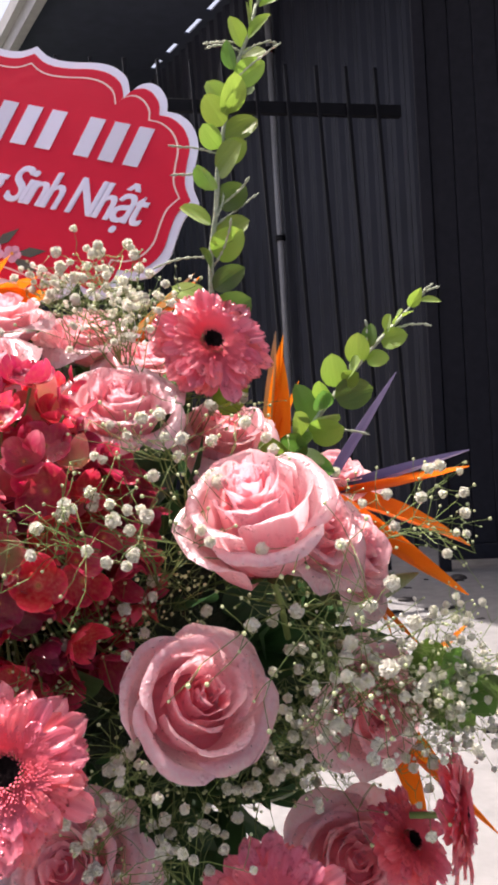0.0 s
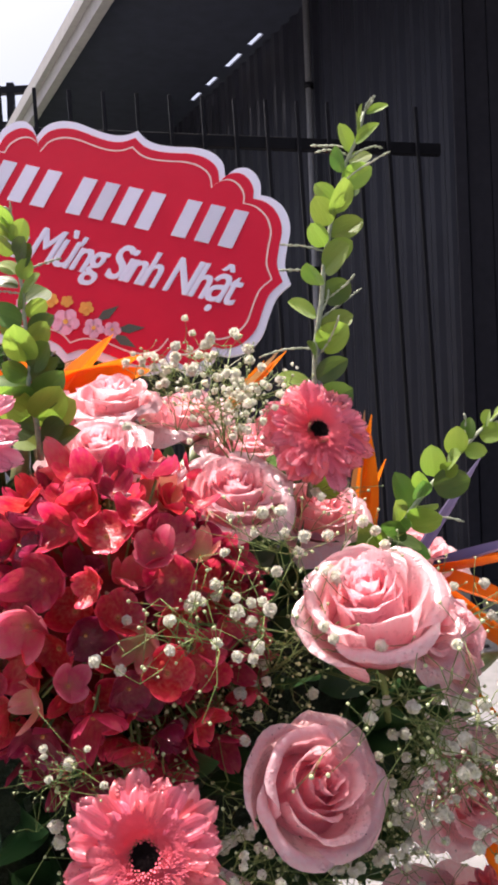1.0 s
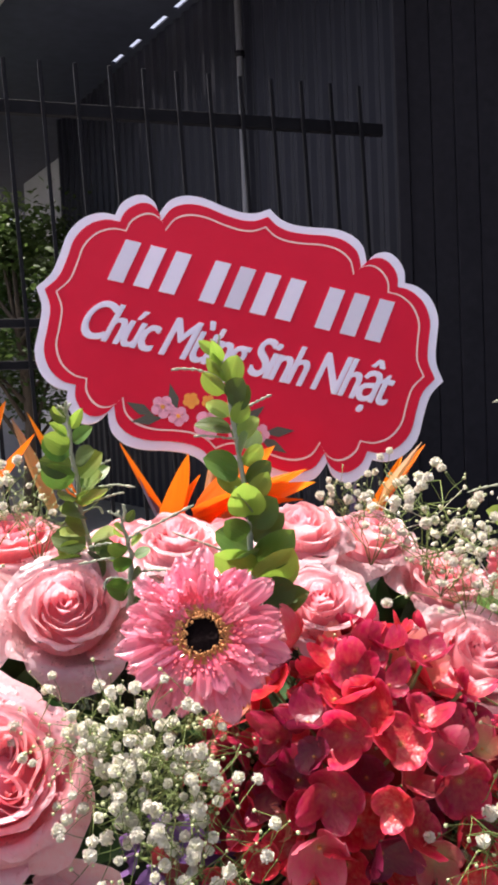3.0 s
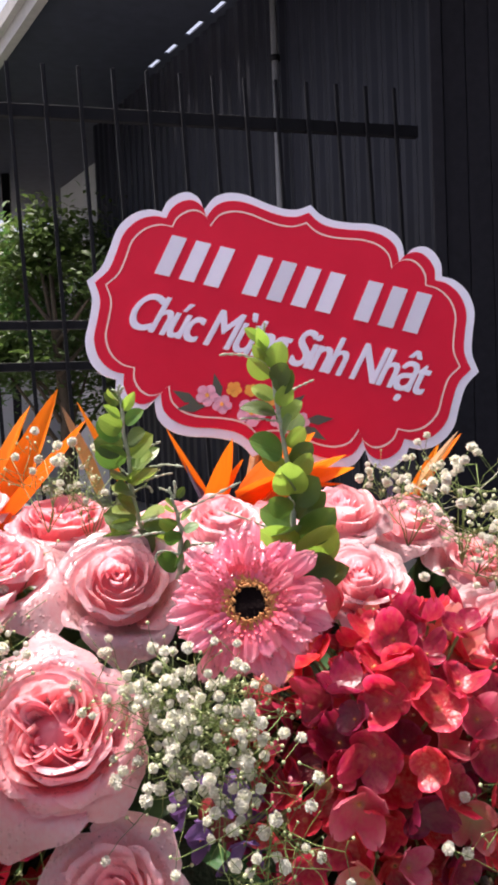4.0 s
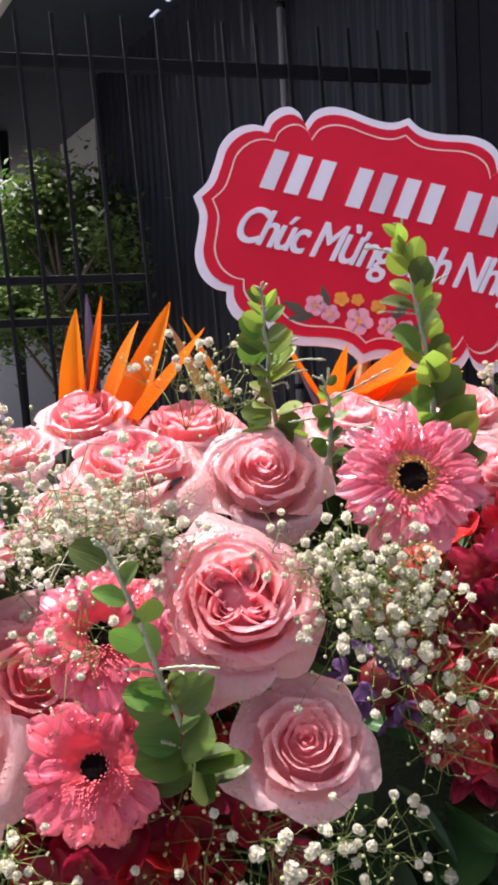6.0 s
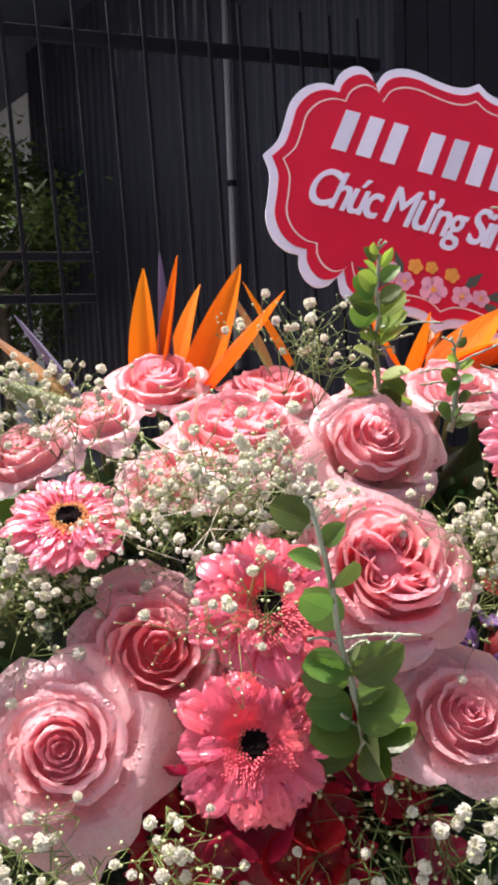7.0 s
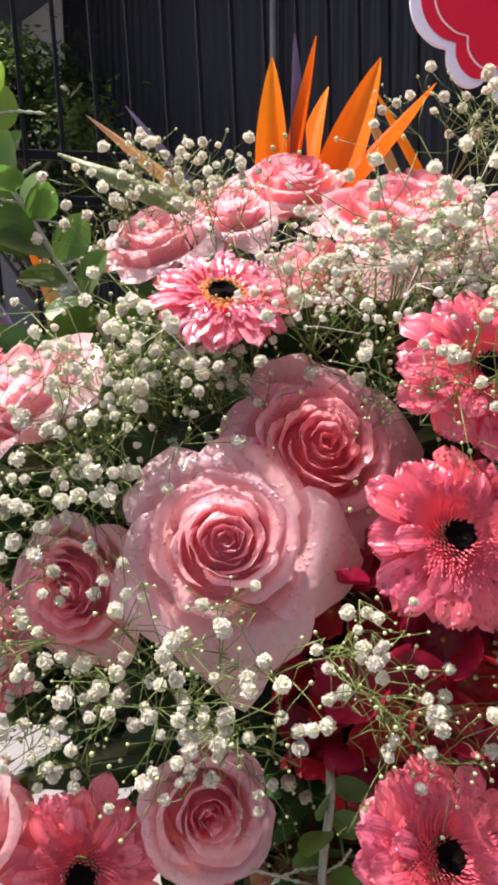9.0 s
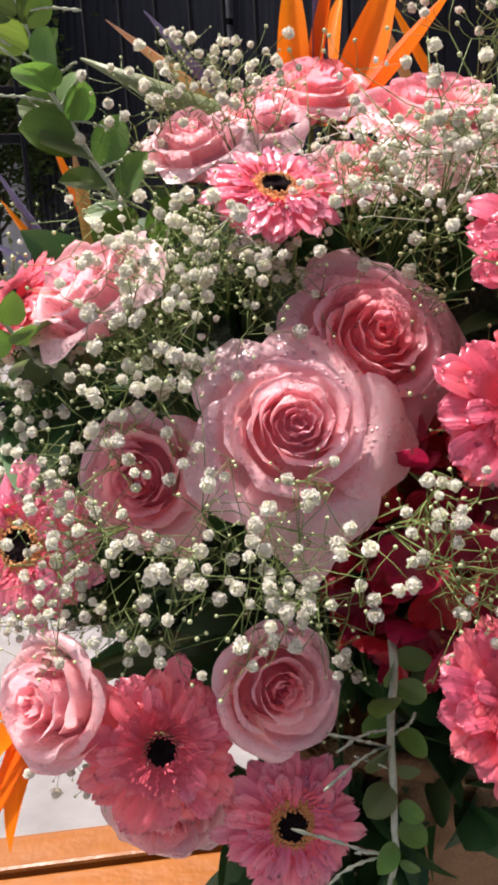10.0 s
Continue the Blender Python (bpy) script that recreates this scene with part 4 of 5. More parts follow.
def floret_mesh(seed, material):
    rnd = random.Random(seed)
    pieces = []
    for k in range(4):
        a0, w, cup, ph = k * math.pi / 2 + rnd.uniform(-0.15, 0.15), rnd.uniform(0.54, 0.68), rnd.uniform(0.1, 1.25), rnd.uniform(0, 6)

        def f(u, v, a0=a0, w=w, cup=cup, ph=ph, k=k):
            s = 2 * u - 1
            v = 1 - (1 - v) ** 1.6
            x = s * w * (0.30 + 0.70 * math.sin(v / 0.5 * math.pi / 2) if v < 0.5 else math.sqrt(max(0.004, 1 - ((v - 0.5) / 0.502) ** 2)))
            y = 0.05 + 0.95 * v
            z = cup * v * v + 0.16 * s * s * v + 0.08 * math.sin(4 * s + 5 * v + ph) * v + 0.03 * math.sin(9 * s + ph) * v ** 3 + 0.02 * (k % 2)
            return Vector((x * math.cos(a0) - y * math.sin(a0), x * math.sin(a0) + y * math.cos(a0), z))
        pieces.append(grid(f, 6, 8))
    return mesh("floret", *join(pieces), material)


def hydrangea(centre, radii, n, size, material, label, seed):
    rnd = random.Random(seed)
    h = thing("hydrangea", Matrix.Translation(centre), label, "hydrangea", "red hydrangea heads in the basket")
    kinds = [floret_mesh(seed + k, material) for k in range(5)]
    odd = [floret_mesh(seed + 9, M["lit_coral"]), floret_mesh(seed + 10, M["beige_pink"]), floret_mesh(seed + 11, M["lit_coral"])]
    bead = mesh("bead", *ball(0.08, 4, 6, (0, 0, 0.06)), M["pollen"])
    stalks = []
    for i in range(n):
        z = 1 - 2 * (i + 0.5) / n
        a = i * 2.39996
        r = math.sqrt(1 - z * z)
        d = Vector((r * math.cos(a), r * math.sin(a), z))
        if d.y > 0.45:
            continue
        p = Vector((d.x * radii[0], d.y * radii[1], d.z * radii[2])) * rnd.uniform(0.74, 1.07)
        axis = d + Vector((rnd.uniform(-0.8, 0.8), rnd.uniform(-0.6, 0.4), rnd.uniform(-0.5, 0.8)))
        # lighter florets, likelier towards the top, add sunlit variation to the red
        pick = odd[i % 3] if material == M["red"] and rnd.random() < 0.14 + 0.08 * d.z else kinds[i % 5]
        fl = part("floret", pick, h, m=facing(p, axis, rnd.uniform(0, 6.28), size * rnd.uniform(0.7, 1.15)))
        part("bead", bead, fl)
        stalks.append(tube([(0, 0, 0), p * 0.97], 0.0009, 4))
    tagged(part("stalk", mesh("stalk", *join(stalks), M["green_stem"]), h), kind="stuff")
    # added inner ball closes the gaps; its dark red stands for shade there
    part("core", mesh("core", *ball(0.62, 10, 16, (0, 0, 0), radii), M["shaded_crimson"]), h)


hydrangea((-0.135, 0.440, 0.842), (0.080, 0.068, 0.086), 270, 0.0128, M["red"], "large red hydrangea head with wet petals", 5)
# second red head; its petal colour is darkened in place of shade
hydrangea((-0.350, 0.430, 0.745), (0.078, 0.062, 0.078), 170, 0.0150, M["shaded_crimson"], "red hydrangea head low in the basket, petals coloured darker for shade", 6)

hydrangea((-0.226, 0.418, 0.832), (0.022, 0.018, 0.022), 16, 0.0080, M["violet"], "small violet hydrangea florets beside the red head", 7)


# ---- birds of paradise ----
def blade(width, fold, curve, material, name):
    def f(u, v):
        s = 2 * u - 1
        w = width * (math.sin(math.pi * min(1, 0.18 + 0.82 * v) ** 0.8) ** 0.85) + 0.004
        return Vector((s * w, v, abs(s) * fold * w * 1.6 + curve * (v * v - v)))
    return mesh(name, *grid(f, 4, 10), material)


SEPALS = [blade(0.125, 0.5, 0.12, M["orange"], "sepal"), blade(0.098, 0.55, -0.1, M["orange"], "sepal"), blade(0.062, 0.7, 0.08, M["orange"], "sepal")]
SEPALS.append(blade(0.30, 0.3, 0.15, M["orange"], "sepal"))
TONGUE, DRY = blade(0.045, 0.9, 0.05, M["blue"], "tongue"), blade(0.07, 0.6, 0.05, M["dry"], "withered_sepal")


def strelitzia(base, sepals, label, boat=None):
    b = Vector(base)
    s = thing("bird_of_paradise", Matrix.Translation(b), label, "bird of paradise", "birds of paradise in the basket")
    for k, (tip, kind, *foot) in enumerate(sepals):
        root = Vector(foot[0]) - b if foot else Vector((0.004 * math.sin(k * 2.1), 0.004 * math.cos(k * 1.7), 0))
        data = {"x": SEPALS[3], "w": SEPALS[0], "m": SEPALS[1], "n": SEPALS[2], "b": TONGUE, "d": DRY}[kind]
        part({"b": "tongue", "d": "withered_sepal"}.get(kind, "sepal"), data, s, {"b": "violet blue tongue", "d": "brown withered sepal"}.get(kind, ""), spanning(root, Vector(tip) - b, 0.5 * math.sin(k * 1.9)))
    inside = Vector((-0.25, 0.57, 0.72))
    down = (inside - b)
    part("stem", mesh("stem", *tube([(0, 0, 0), down * 0.25, down * 0.6], [0.006, 0.007, 0.007], 7), M["spathe"]), s)
    if boat:
        d = Vector(boat) - b
        part("spathe", mesh("spathe", *tube([-d * 0.5, -d * 0.2, d * 0.2, d * 0.6, d], [0.004, 0.007, 0.0075, 0.0050, 0.0007], 8), M["spathe"]), s, "pointed grey-green spathe")


strelitzia((-0.385, 0.595, 0.955), [((-0.405, 0.614, 1.051), "m", (-0.408, 0.595, 0.958)), ((-0.382, 0.588, 1.057), "n", (-0.398, 0.588, 0.958)), ((-0.394, 0.596, 1.060), "b", (-0.393, 0.594, 0.955)), ((-0.363, 0.651, 1.042), "m", (-0.384, 0.610, 0.955)), ((-0.336, 0.620, 1.053), "w", (-0.374, 0.596, 0.955)),
                                    ((-0.311, 0.584, 1.031), "w", (-0.368, 0.580, 0.962)), ((-0.342, 0.664, 1.041), "d", (-0.314, 0.650, 0.972)), ((-0.330, 0.664, 1.044), "n", (-0.298, 0.650, 0.978))], "bright orange bird of paradise with a violet tongue")
strelitzia((-0.225, 0.590, 0.955), [((-0.257, 0.585, 1.022), "n"), ((-0.212, 0.575, 1.014), "x"), ((-0.251, 0.59, 1.010), "b"), ((-0.205, 0.575, 1.000), "m")], "orange bird of paradise behind the green sprigs")
strelitzia((-0.205, 0.585, 0.965), [((-0.135, 0.575, 1.000), "x"), ((-0.155, 0.580, 1.016), "x"), ((-0.128, 0.585, 0.990), "x"), ((-0.138, 0.575, 0.980), "m")], "broad orange bird of paradise under the sign")
strelitzia((-0.095, 0.620, 0.940), [((-0.031, 0.660, 1.007), "n"), ((-0.049, 0.660, 1.000), "n"), ((-0.090, 0.635, 0.992), "b"), ((-0.035, 0.655, 1.009), "d")], "orange and violet bird of paradise under the sign")
strelitzia((0.014, 0.580, 0.865), [((0.027, 0.590, 0.952), "n"), ((0.024, 0.592, 0.945), "m"), ((0.036, 0.59, 0.92), "n"), ((0.022, 0.588, 0.955), "d")], "slender orange bird of paradise behind a rose")
strelitzia((0.045, 0.555, 0.840), [((0.143, 0.560, 0.856), "n"), ((0.138, 0.550, 0.805), "m"), ((0.133, 0.540, 0.775), "w"), ((0.100, 0.570, 0.921), "b"), ((0.146, 0.570, 0.866), "b")], "orange and violet bird of paradise leaning outward")
strelitzia((0.066, 0.515, 0.785), [((0.097, 0.520, 0.750), "n"), ((0.078, 0.51, 0.76), "n")], "small orange bird of paradise with a dark spathe", (0.103, 0.548, 0.790))
strelitzia((0.072, 0.540, 0.700), [((0.135, 0.550, 0.755), "n"), ((0.106, 0.500, 0.675), "w"), ((0.134, 0.500, 0.639), "n"), ((0.09, 0.49, 0.645), "w")], "drooping orange bird of paradise low in the basket")
strelitzia((-0.560, 0.450, 0.672), [((-0.600, 0.470, 0.561), "m"), ((-0.622, 0.470, 0.597), "m"), ((-0.615, 0.46, 0.575), "w"), ((-0.63, 0.455, 0.64), "n")], "orange bird of paradise hanging from the basket")
strelitzia((-0.530, 0.545, 0.880), [((-0.553, 0.560, 0.948), "n"), ((-0.545, 0.555, 0.925), "m"), ((-0.540, 0.55, 0.94), "d")], "orange bird of paradise beside a green sprig")
strelitzia((-0.552, 0.540, 0.868), [((-0.582, 0.560, 0.914), "n"), ((-0.585, 0.565, 0.932), "b"), ((-0.595, 0.56, 0.895), "b")], "violet and orange bird of paradise low at the end")
strelitzia((-0.452, 0.570, 0.955), [((-0.518, 0.604, 1.015), "d"), ((-0.495, 0.614, 1.022), "b")], "fading bird of paradise with a brown sepal", (-0.533, 0.580, 0.990))


# ---- leafy sprigs ----
def catkin(parent, p, d, length, rnd):
    bend = Vector((rnd.uniform(-1, 1), rnd.uniform(-1, 1), rnd.uniform(-1, 0.3))) * length * 0.5
    pts = [p + d * length * k / 7 + bend * (k / 7) ** 2 + Vector((rnd.uniform(-1, 1), rnd.uniform(-1, 1), rnd.uniform(-1, 1))) * 0.0003 for k in range(8)]
    fine = [pts[k // 3].lerp(pts[min(7, k // 3 + 1)], (k % 3) / 3) for k in range(22)]
    radii = [(0.0004, 0.0009, 0.0006)[k % 3] * rnd.uniform(0.8, 1.2) for k in range(22)]
    part("catkin", mesh("catkin", *tube(fine, radii, 6), M["silver"]), parent, "pale fuzzy flower spike")


def sprig(points, n, size, seed, label, young_lit=0.5, catkins=4):
    """A stem through the points with leaves that grow smaller and paler to its tip."""
    rnd = random.Random(seed)
    pts = [Vector(p) for p in points]
    s = thing("leafy_sprig", Matrix.Translation(pts[0]), label, "foliage", "leafy sprigs in the basket")
    pts = [p - pts[0] for p in pts]

    def at(t):
        k = min(int(t * (len(pts) - 1)), len(pts) - 2)
        return pts[k].lerp(pts[k + 1], t * (len(pts) - 1) - k)
    line = [at(i / 12) + Vector((rnd.uniform(-1, 1), rnd.uniform(-1, 1), 0)) * 0.0012 for i in range(13)]
    part("stem", mesh("stem", *tube(line, [lerp(0.0020, 0.0010, i / 12) for i in range(13)], 6), M["silver"]), s, "pale downy stem")
    n = round(n * 1.6)
    for i in range(n):
        t = (i + 0.6) / n
        p, d = at(t), (at(min(1, t + 0.05)) - at(max(0, t - 0.05))).normalized()
        side = Vector((math.cos(i * 2.6 + rnd.uniform(-0.8, 0.8)), -0.35 + rnd.uniform(-0.5, 0.5), 0.5 * math.sin(i * 2.6)))
        side = (side - side.dot(d) * d).normalized()
        up = lerp(0.55, 1.15, t ** 1.5) * rnd.uniform(0.6, 1.3)
        way = (side + d * up).normalized()
        L = size * lerp(1.1, 0.55, t ** 1.5) * rnd.uniform(0.68, 1.15)
        # bright leaves grow commoner to the tip: new growth and painted sunlight together
        key = ("tip_leaf" if t > 0.88 else "young_lit_round_leaf") if rnd.random() < young_lit * (0.3 + 0.95 * t) else ("round_leaf" if rnd.random() < 0.7 else "oval_leaf")
        part("leaf", LEAF[key], s, m=leaf_pose(p + way * 0.002, p + way * (0.002 + L), Vector((rnd.uniform(-1.0, 1.0), -1, rnd.uniform(-0.5, 1.2)))))
    for i in range(round(catkins * 1.7)):
        t = rnd.uniform(0.15, 0.9)
        d = Vector((rnd.choice((-1, 1)) * rnd.uniform(0.5, 1), rnd.uniform(-0.5, 0.2), rnd.uniform(0.2, 0.8))).normalized()
        catkin(s, at(t), d, rnd.uniform(0.02, 0.034), rnd)
    for k in range(3):
        catkin(s, pts[-1], (pts[-1] - pts[-2] + Vector((rnd.uniform(-1, 1), 0, rnd.uniform(-0.5, 0.5))) * 0.012).normalized(), 0.010, rnd)


sprig([(-0.022, 0.515, 0.900), (-0.018, 0.5, 0.971), (-0.010, 0.5, 1.042), (0.002, 0.5, 1.09), (0.019, 0.5, 1.135)], 19, 0.027, 1, "tall sprig of rounded green leaves with pale spikes", 0.75, 7)
sprig([(0.010, 0.50, 0.850), (0.024, 0.490, 0.876), (0.055, 0.485, 0.915), (0.098, 0.475, 0.958)], 19, 0.023, 2, "short sprig of rounded green leaves leaning outward", 0.8, 2)
sprig([(-0.178, 0.465, 0.930), (-0.182, 0.46, 0.975), (-0.187, 0.468, 1.026), (-0.193, 0.475, 1.072)], 21, 0.023, 3, "upright sprig of small green leaves before the sign", 0.6, 3)
sprig([(-0.270, 0.515, 0.930), (-0.270, 0.505, 0.965), (-0.274, 0.490, 1.005), (-0.276, 0.479, 1.043)], 20, 0.022, 4, "upright sprig of small green leaves above a rose", 0.65, 4)
sprig([(-0.245, 0.45, 0.945), (-0.243, 0.445, 0.970), (-0.246, 0.44, 0.990)], 7, 0.013, 14, "small sprig of green leaves beside a gerbera", 0.4, 3)
sprig([(-0.322, 0.356, 0.815), (-0.326, 0.342, 0.836), (-0.333, 0.332, 0.866), (-0.351, 0.305, 0.934)], 13, 0.027, 5, "sprig of dark green leaves in front of the roses", 0.12, 5)
sprig([(-0.490, 0.512, 0.868), (-0.507, 0.505, 0.896), (-0.522, 0.505, 0.921), (-0.537, 0.505, 0.946), (-0.546, 0.505, 0.963), (-0.555, 0.503, 0.988), (-0.562, 0.500, 1.012)], 13, 0.030, 6, "long sprig of large rounded green leaves at the end", 0.15, 8)
sprig([(-0.410, 0.38, 0.72), (-0.417, 0.355, 0.686), (-0.421, 0.335, 0.645), (-0.432, 0.335, 0.60)], 12, 0.016, 7, "hanging sprig of silvery green leaves in shade", 0.0, 6)
sprig([(0.080, 0.49, 0.735), (0.094, 0.47, 0.743), (0.115, 0.455, 0.752), (0.150, 0.44, 0.765)], 9, 0.030, 8, "dark leafy sprig sticking out low in the basket", 0.0, 5)
sprig([(-0.545, 0.46, 0.825), (-0.56, 0.44, 0.845), (-0.575, 0.43, 0.868)], 6, 0.026, 9, "short dark leafy sprig at the end of the basket", 0.0, 1)


# ---- filler foliage ----
def filler():
    rnd = random.Random(8)
    f = thing("filler_foliage", Matrix(), "dark green filler leaves packed between the flowers", "foliage")
    for i in range(430):
        z = rnd.uniform(-0.9, 1)
        a = rnd.uniform(math.pi, 2 * math.pi) if rnd.random() < 0.8 else rnd.uniform(0, math.pi)
        r = math.sqrt(1 - z * z)
        d = Vector((r * math.cos(a), r * math.sin(a), z))
        p = Vector((-0.255 + d.x * 0.29, 0.55 + d.y * 0.115, 0.745 + d.z * 0.135))
        w = (d + Vector((rnd.uniform(-0.7, 0.7), rnd.uniform(-0.3, 0.3), rnd.uniform(-0.6, 0.6)))).normalized()
        L = rnd.uniform(0.035, 0.065)
        part("leaf", LEAF["filler_leaf" if rnd.random() < 0.75 else "long_leaf"], f, m=spanning(p, p + w * L, rnd.uniform(0, 6.28)))
    for i in range(210):
        p = Vector((rnd.uniform(-0.49, -0.03), rnd.uniform(0.45, 0.51), rnd.uniform(0.49, 0.70)))
        w = Vector((rnd.uniform(-0.7, 0.7), rnd.uniform(-0.9, 0.0), rnd.uniform(-1.0, 0.3))).normalized()
        part("leaf", LEAF["filler_leaf" if rnd.random() < 0.5 else "long_leaf"], f, m=spanning(p, p + w * rnd.uniform(0.045, 0.08), rnd.uniform(0, 6.28)))

    for i in range(130):
        p = Vector((rnd.uniform(-0.46, -0.02), rnd.uniform(0.51, 0.585), rnd.uniform(0.855, 0.895)))
        w = Vector((rnd.uniform(-0.7, 0.7), rnd.uniform(-0.5, 0.5), rnd.uniform(0.3, 1.0))).normalized()
        part("leaf", LEAF["filler_leaf"], f, m=spanning(p, p + w * rnd.uniform(0.04, 0.06), rnd.uniform(0, 6.28)))
    for i in range(60):
        p = Vector((rnd.uniform(-0.56, -0.50), rnd.uniform(0.49, 0.54), rnd.uniform(0.68, 0.87)))
        w = Vector((rnd.uniform(-1.0, 0.0), rnd.uniform(-0.6, 0.3), rnd.uniform(-0.5, 0.6))).normalized()
        part("leaf", LEAF["filler_leaf"], f, m=spanning(p, p + w * rnd.uniform(0.045, 0.07), rnd.uniform(0, 6.28)))


filler()


def debris():
    rnd = random.Random(21)
    pieces = []
    for i in range(60):
        c = Vector((rnd.uniform(0.3, 2.0), rnd.uniform(2.2, 4.3), 0.004))
        r = rnd.uniform(0.01, 0.05)
        vs, fs = ball(r, 4, 7, c, (1, rnd.uniform(0.3, 0.8), 0.25))
        pieces.append(([v + 0.5 * r * noise.noise_vector(v * 20) for v in vs], fs))
    tagged(new("debris", mesh("debris", *join(pieces), M["debris"])), "small dark scraps and dead leaves on the concrete", "debris", kind="stuff")


debris()


# ---- baby's breath ----
def blossom_mesh(seed):
    """A double blossom: three whorls of small rounded petals over a pale ball."""
    rnd = random.Random(seed)
    pieces = []
    n = 46
    for i in range(n):
        z = 1 - 1.7 * (i + 0.5) / n
        a = i * 2.39996
        r = math.sqrt(max(0, 1 - z * z))
        d = Vector((r * math.cos(a), r * math.sin(a), z)).normalized()
        side = Matrix.Rotation(rnd.uniform(0, 6.28), 3, d) @ d.orthogonal().normalized()
        other = d.cross(side)
        L, w = rnd.uniform(0.86, 1.08), rnd.uniform(0.22, 0.34)
        tilt = other * rnd.uniform(-0.22, 0.22)
        pieces.append(([d * 0.45, d * L * 0.74 - side * w, d * L * 0.93 - side * w * 0.8 + tilt, d * L + tilt * 1.3, d * L * 0.93 + side * w * 0.8 + tilt, d * L * 0.74 + side * w, d * L * 0.80 - other * 0.06],
                       [(0, 6, 1), (1, 6, 2), (2, 6, 3), (3, 6, 4), (4, 6, 5), (5, 6, 0)]))
    pieces.append(ball(0.74, 6, 10))
    return mesh("blossom", *join(pieces), M["white"])


BLOSSOMS = [blossom_mesh(60 + k) for k in range(4)]


def make_spray(seed, blossoms, buds, spread, mist=0):
    """A branching spray of about the radius 1 that opens along z from its foot at -1.3."""
    rnd = random.Random(seed)
    s = thing("babys_breath", Matrix(), "spray", "baby's breath", "sprays of baby's breath")
    stems, beads, tips = [], [], []
    foot = Vector((0, 0, -1.1))
    nodes_ = []
    for i in range(6):
        d = Vector((rnd.gauss(0, 0.32), rnd.gauss(0, 0.32), rnd.uniform(-0.5, 0.1)))
        stems.append(tube([foot, foot.lerp(d, 0.5) + Vector((rnd.gauss(0, 0.05), rnd.gauss(0, 0.05), 0)), d], 0.010, 4))
        nodes_.append(d)
    ends = []
    for d in nodes_:
        for _ in range(4):
            e = d + Vector((rnd.gauss(0, 0.30), rnd.gauss(0, 0.30), rnd.uniform(0.1, 0.5))) * spread
            stems.append(tube([d, d.lerp(e, 0.5) + Vector((rnd.gauss(0, 0.05), rnd.gauss(0, 0.05), -0.05)), e], 0.0070, 4))
            ends.append(e)
    while len(tips) < blossoms + buds:
        e = ends[len(tips) % len(ends)]
        k = e + Vector((rnd.gauss(0, 0.25), rnd.gauss(0, 0.25), rnd.uniform(-0.05, 0.4)))
        stems.append(tube([e, e.lerp(k, 0.5) + Vector((rnd.gauss(0, 0.03), rnd.gauss(0, 0.03), -0.03)), k], 0.0050, 3))
        tips.append((k, (k - e).normalized()))
    for k, d in tips[blossoms:]:
        beads.append(ball(rnd.uniform(0.014, 0.029), 5, 8, k))
    part("branching_stem", mesh("branching_stem", *join(stems), M["green_stem"]), s, "fine branching green stems")
    tagged(part("bud", mesh("bud", *join(beads), M["bud"]), s, "tiny closed buds"), kind="stuff")
    if mist:
        tiny = []
        for i in range(mist):
            e = ends[i % len(ends)]
            k = e + Vector((rnd.gauss(0, 0.30), rnd.gauss(0, 0.30), rnd.uniform(-0.2, 0.4)))
            thread = tube([e, k], 0.005, 3)
            vs, fs = ball(rnd.uniform(0.022, 0.044), 5, 7, k)
            tiny += [([v + 0.022 * noise.noise_vector(v * 31) for v in vs], fs)]
            if i % 3 == 0:
                tiny.append(thread)
        tagged(part("tiny_blossom", mesh("tiny_blossom", *join(tiny), M["white"]), s, "mist of very small white blossoms"), kind="stuff")
    for i, (k, d) in enumerate(tips[:blossoms]):
        part("blossom", BLOSSOMS[i % 4], s, m=facing(k, d + Vector((rnd.uniform(-0.4, 0.4), rnd.uniform(-0.4, 0.4), 0.3)), rnd.uniform(0, 6), rnd.uniform(0.06, 0.10)))
    return s


SPRAYS = {
    "full": [make_spray(71 + k, 24, 36, 1.15) for k in range(4)],
    "thin": [make_spray(81 + k, 12, 40, 1.15) for k in range(3)],
    "few": [make_spray(101 + k, 7, 26, 1.3) for k in range(2)],
    "mist": [make_spray(111 + k, 9, 20, 1.2, 75) for k in range(3)],
    "green": [make_spray(91 + k, 5, 80, 1.1) for k in range(3)],
}
serial = itertools.count()
SPRAY_LABELS = {"mist": "misty spray of very small white baby's breath blossoms", "few": "open spray of baby's breath with a few blossoms", "full": "dense spray of small white baby's breath blossoms", "thin": "loose spray of baby's breath with buds and few blossoms", "green": "green tangle of budded baby's breath deep between the flowers"}


def put_spray(key, pos, axis, size):
    i = next(serial)
    tagged(copy_thing(SPRAYS[key][i % len(SPRAYS[key])], facing(pos, axis, 1.7 * i, size)), SPRAY_LABELS[key])


put_spray("full", (-0.055, 0.385, 0.846), (-0.1, -0.7, 0.6), 0.042)
put_spray("few", (-0.085, 0.370, 0.855), (-0.3, -0.8, 0.4), 0.036)
put_spray("thin", (-0.035, 0.41, 0.885), (0.0, -0.5, 0.8), 0.036)
put_spray("full", (-0.075, 0.500, 0.975), (0.0, -0.3, 0.9), 0.040)
put_spray("full", (-0.110, 0.515, 0.980), (-0.1, -0.2, 0.9), 0.034)
put_spray("full", (-0.060, 0.455, 0.945), (0.1, -0.5, 0.8), 0.030)
put_spray("thin", (0.025, 0.375, 0.805), (0.1, -0.95, 0.1), 0.045)
put_spray("full", (0.040, 0.425, 0.775), (0.3, -0.9, 0.1), 0.042)
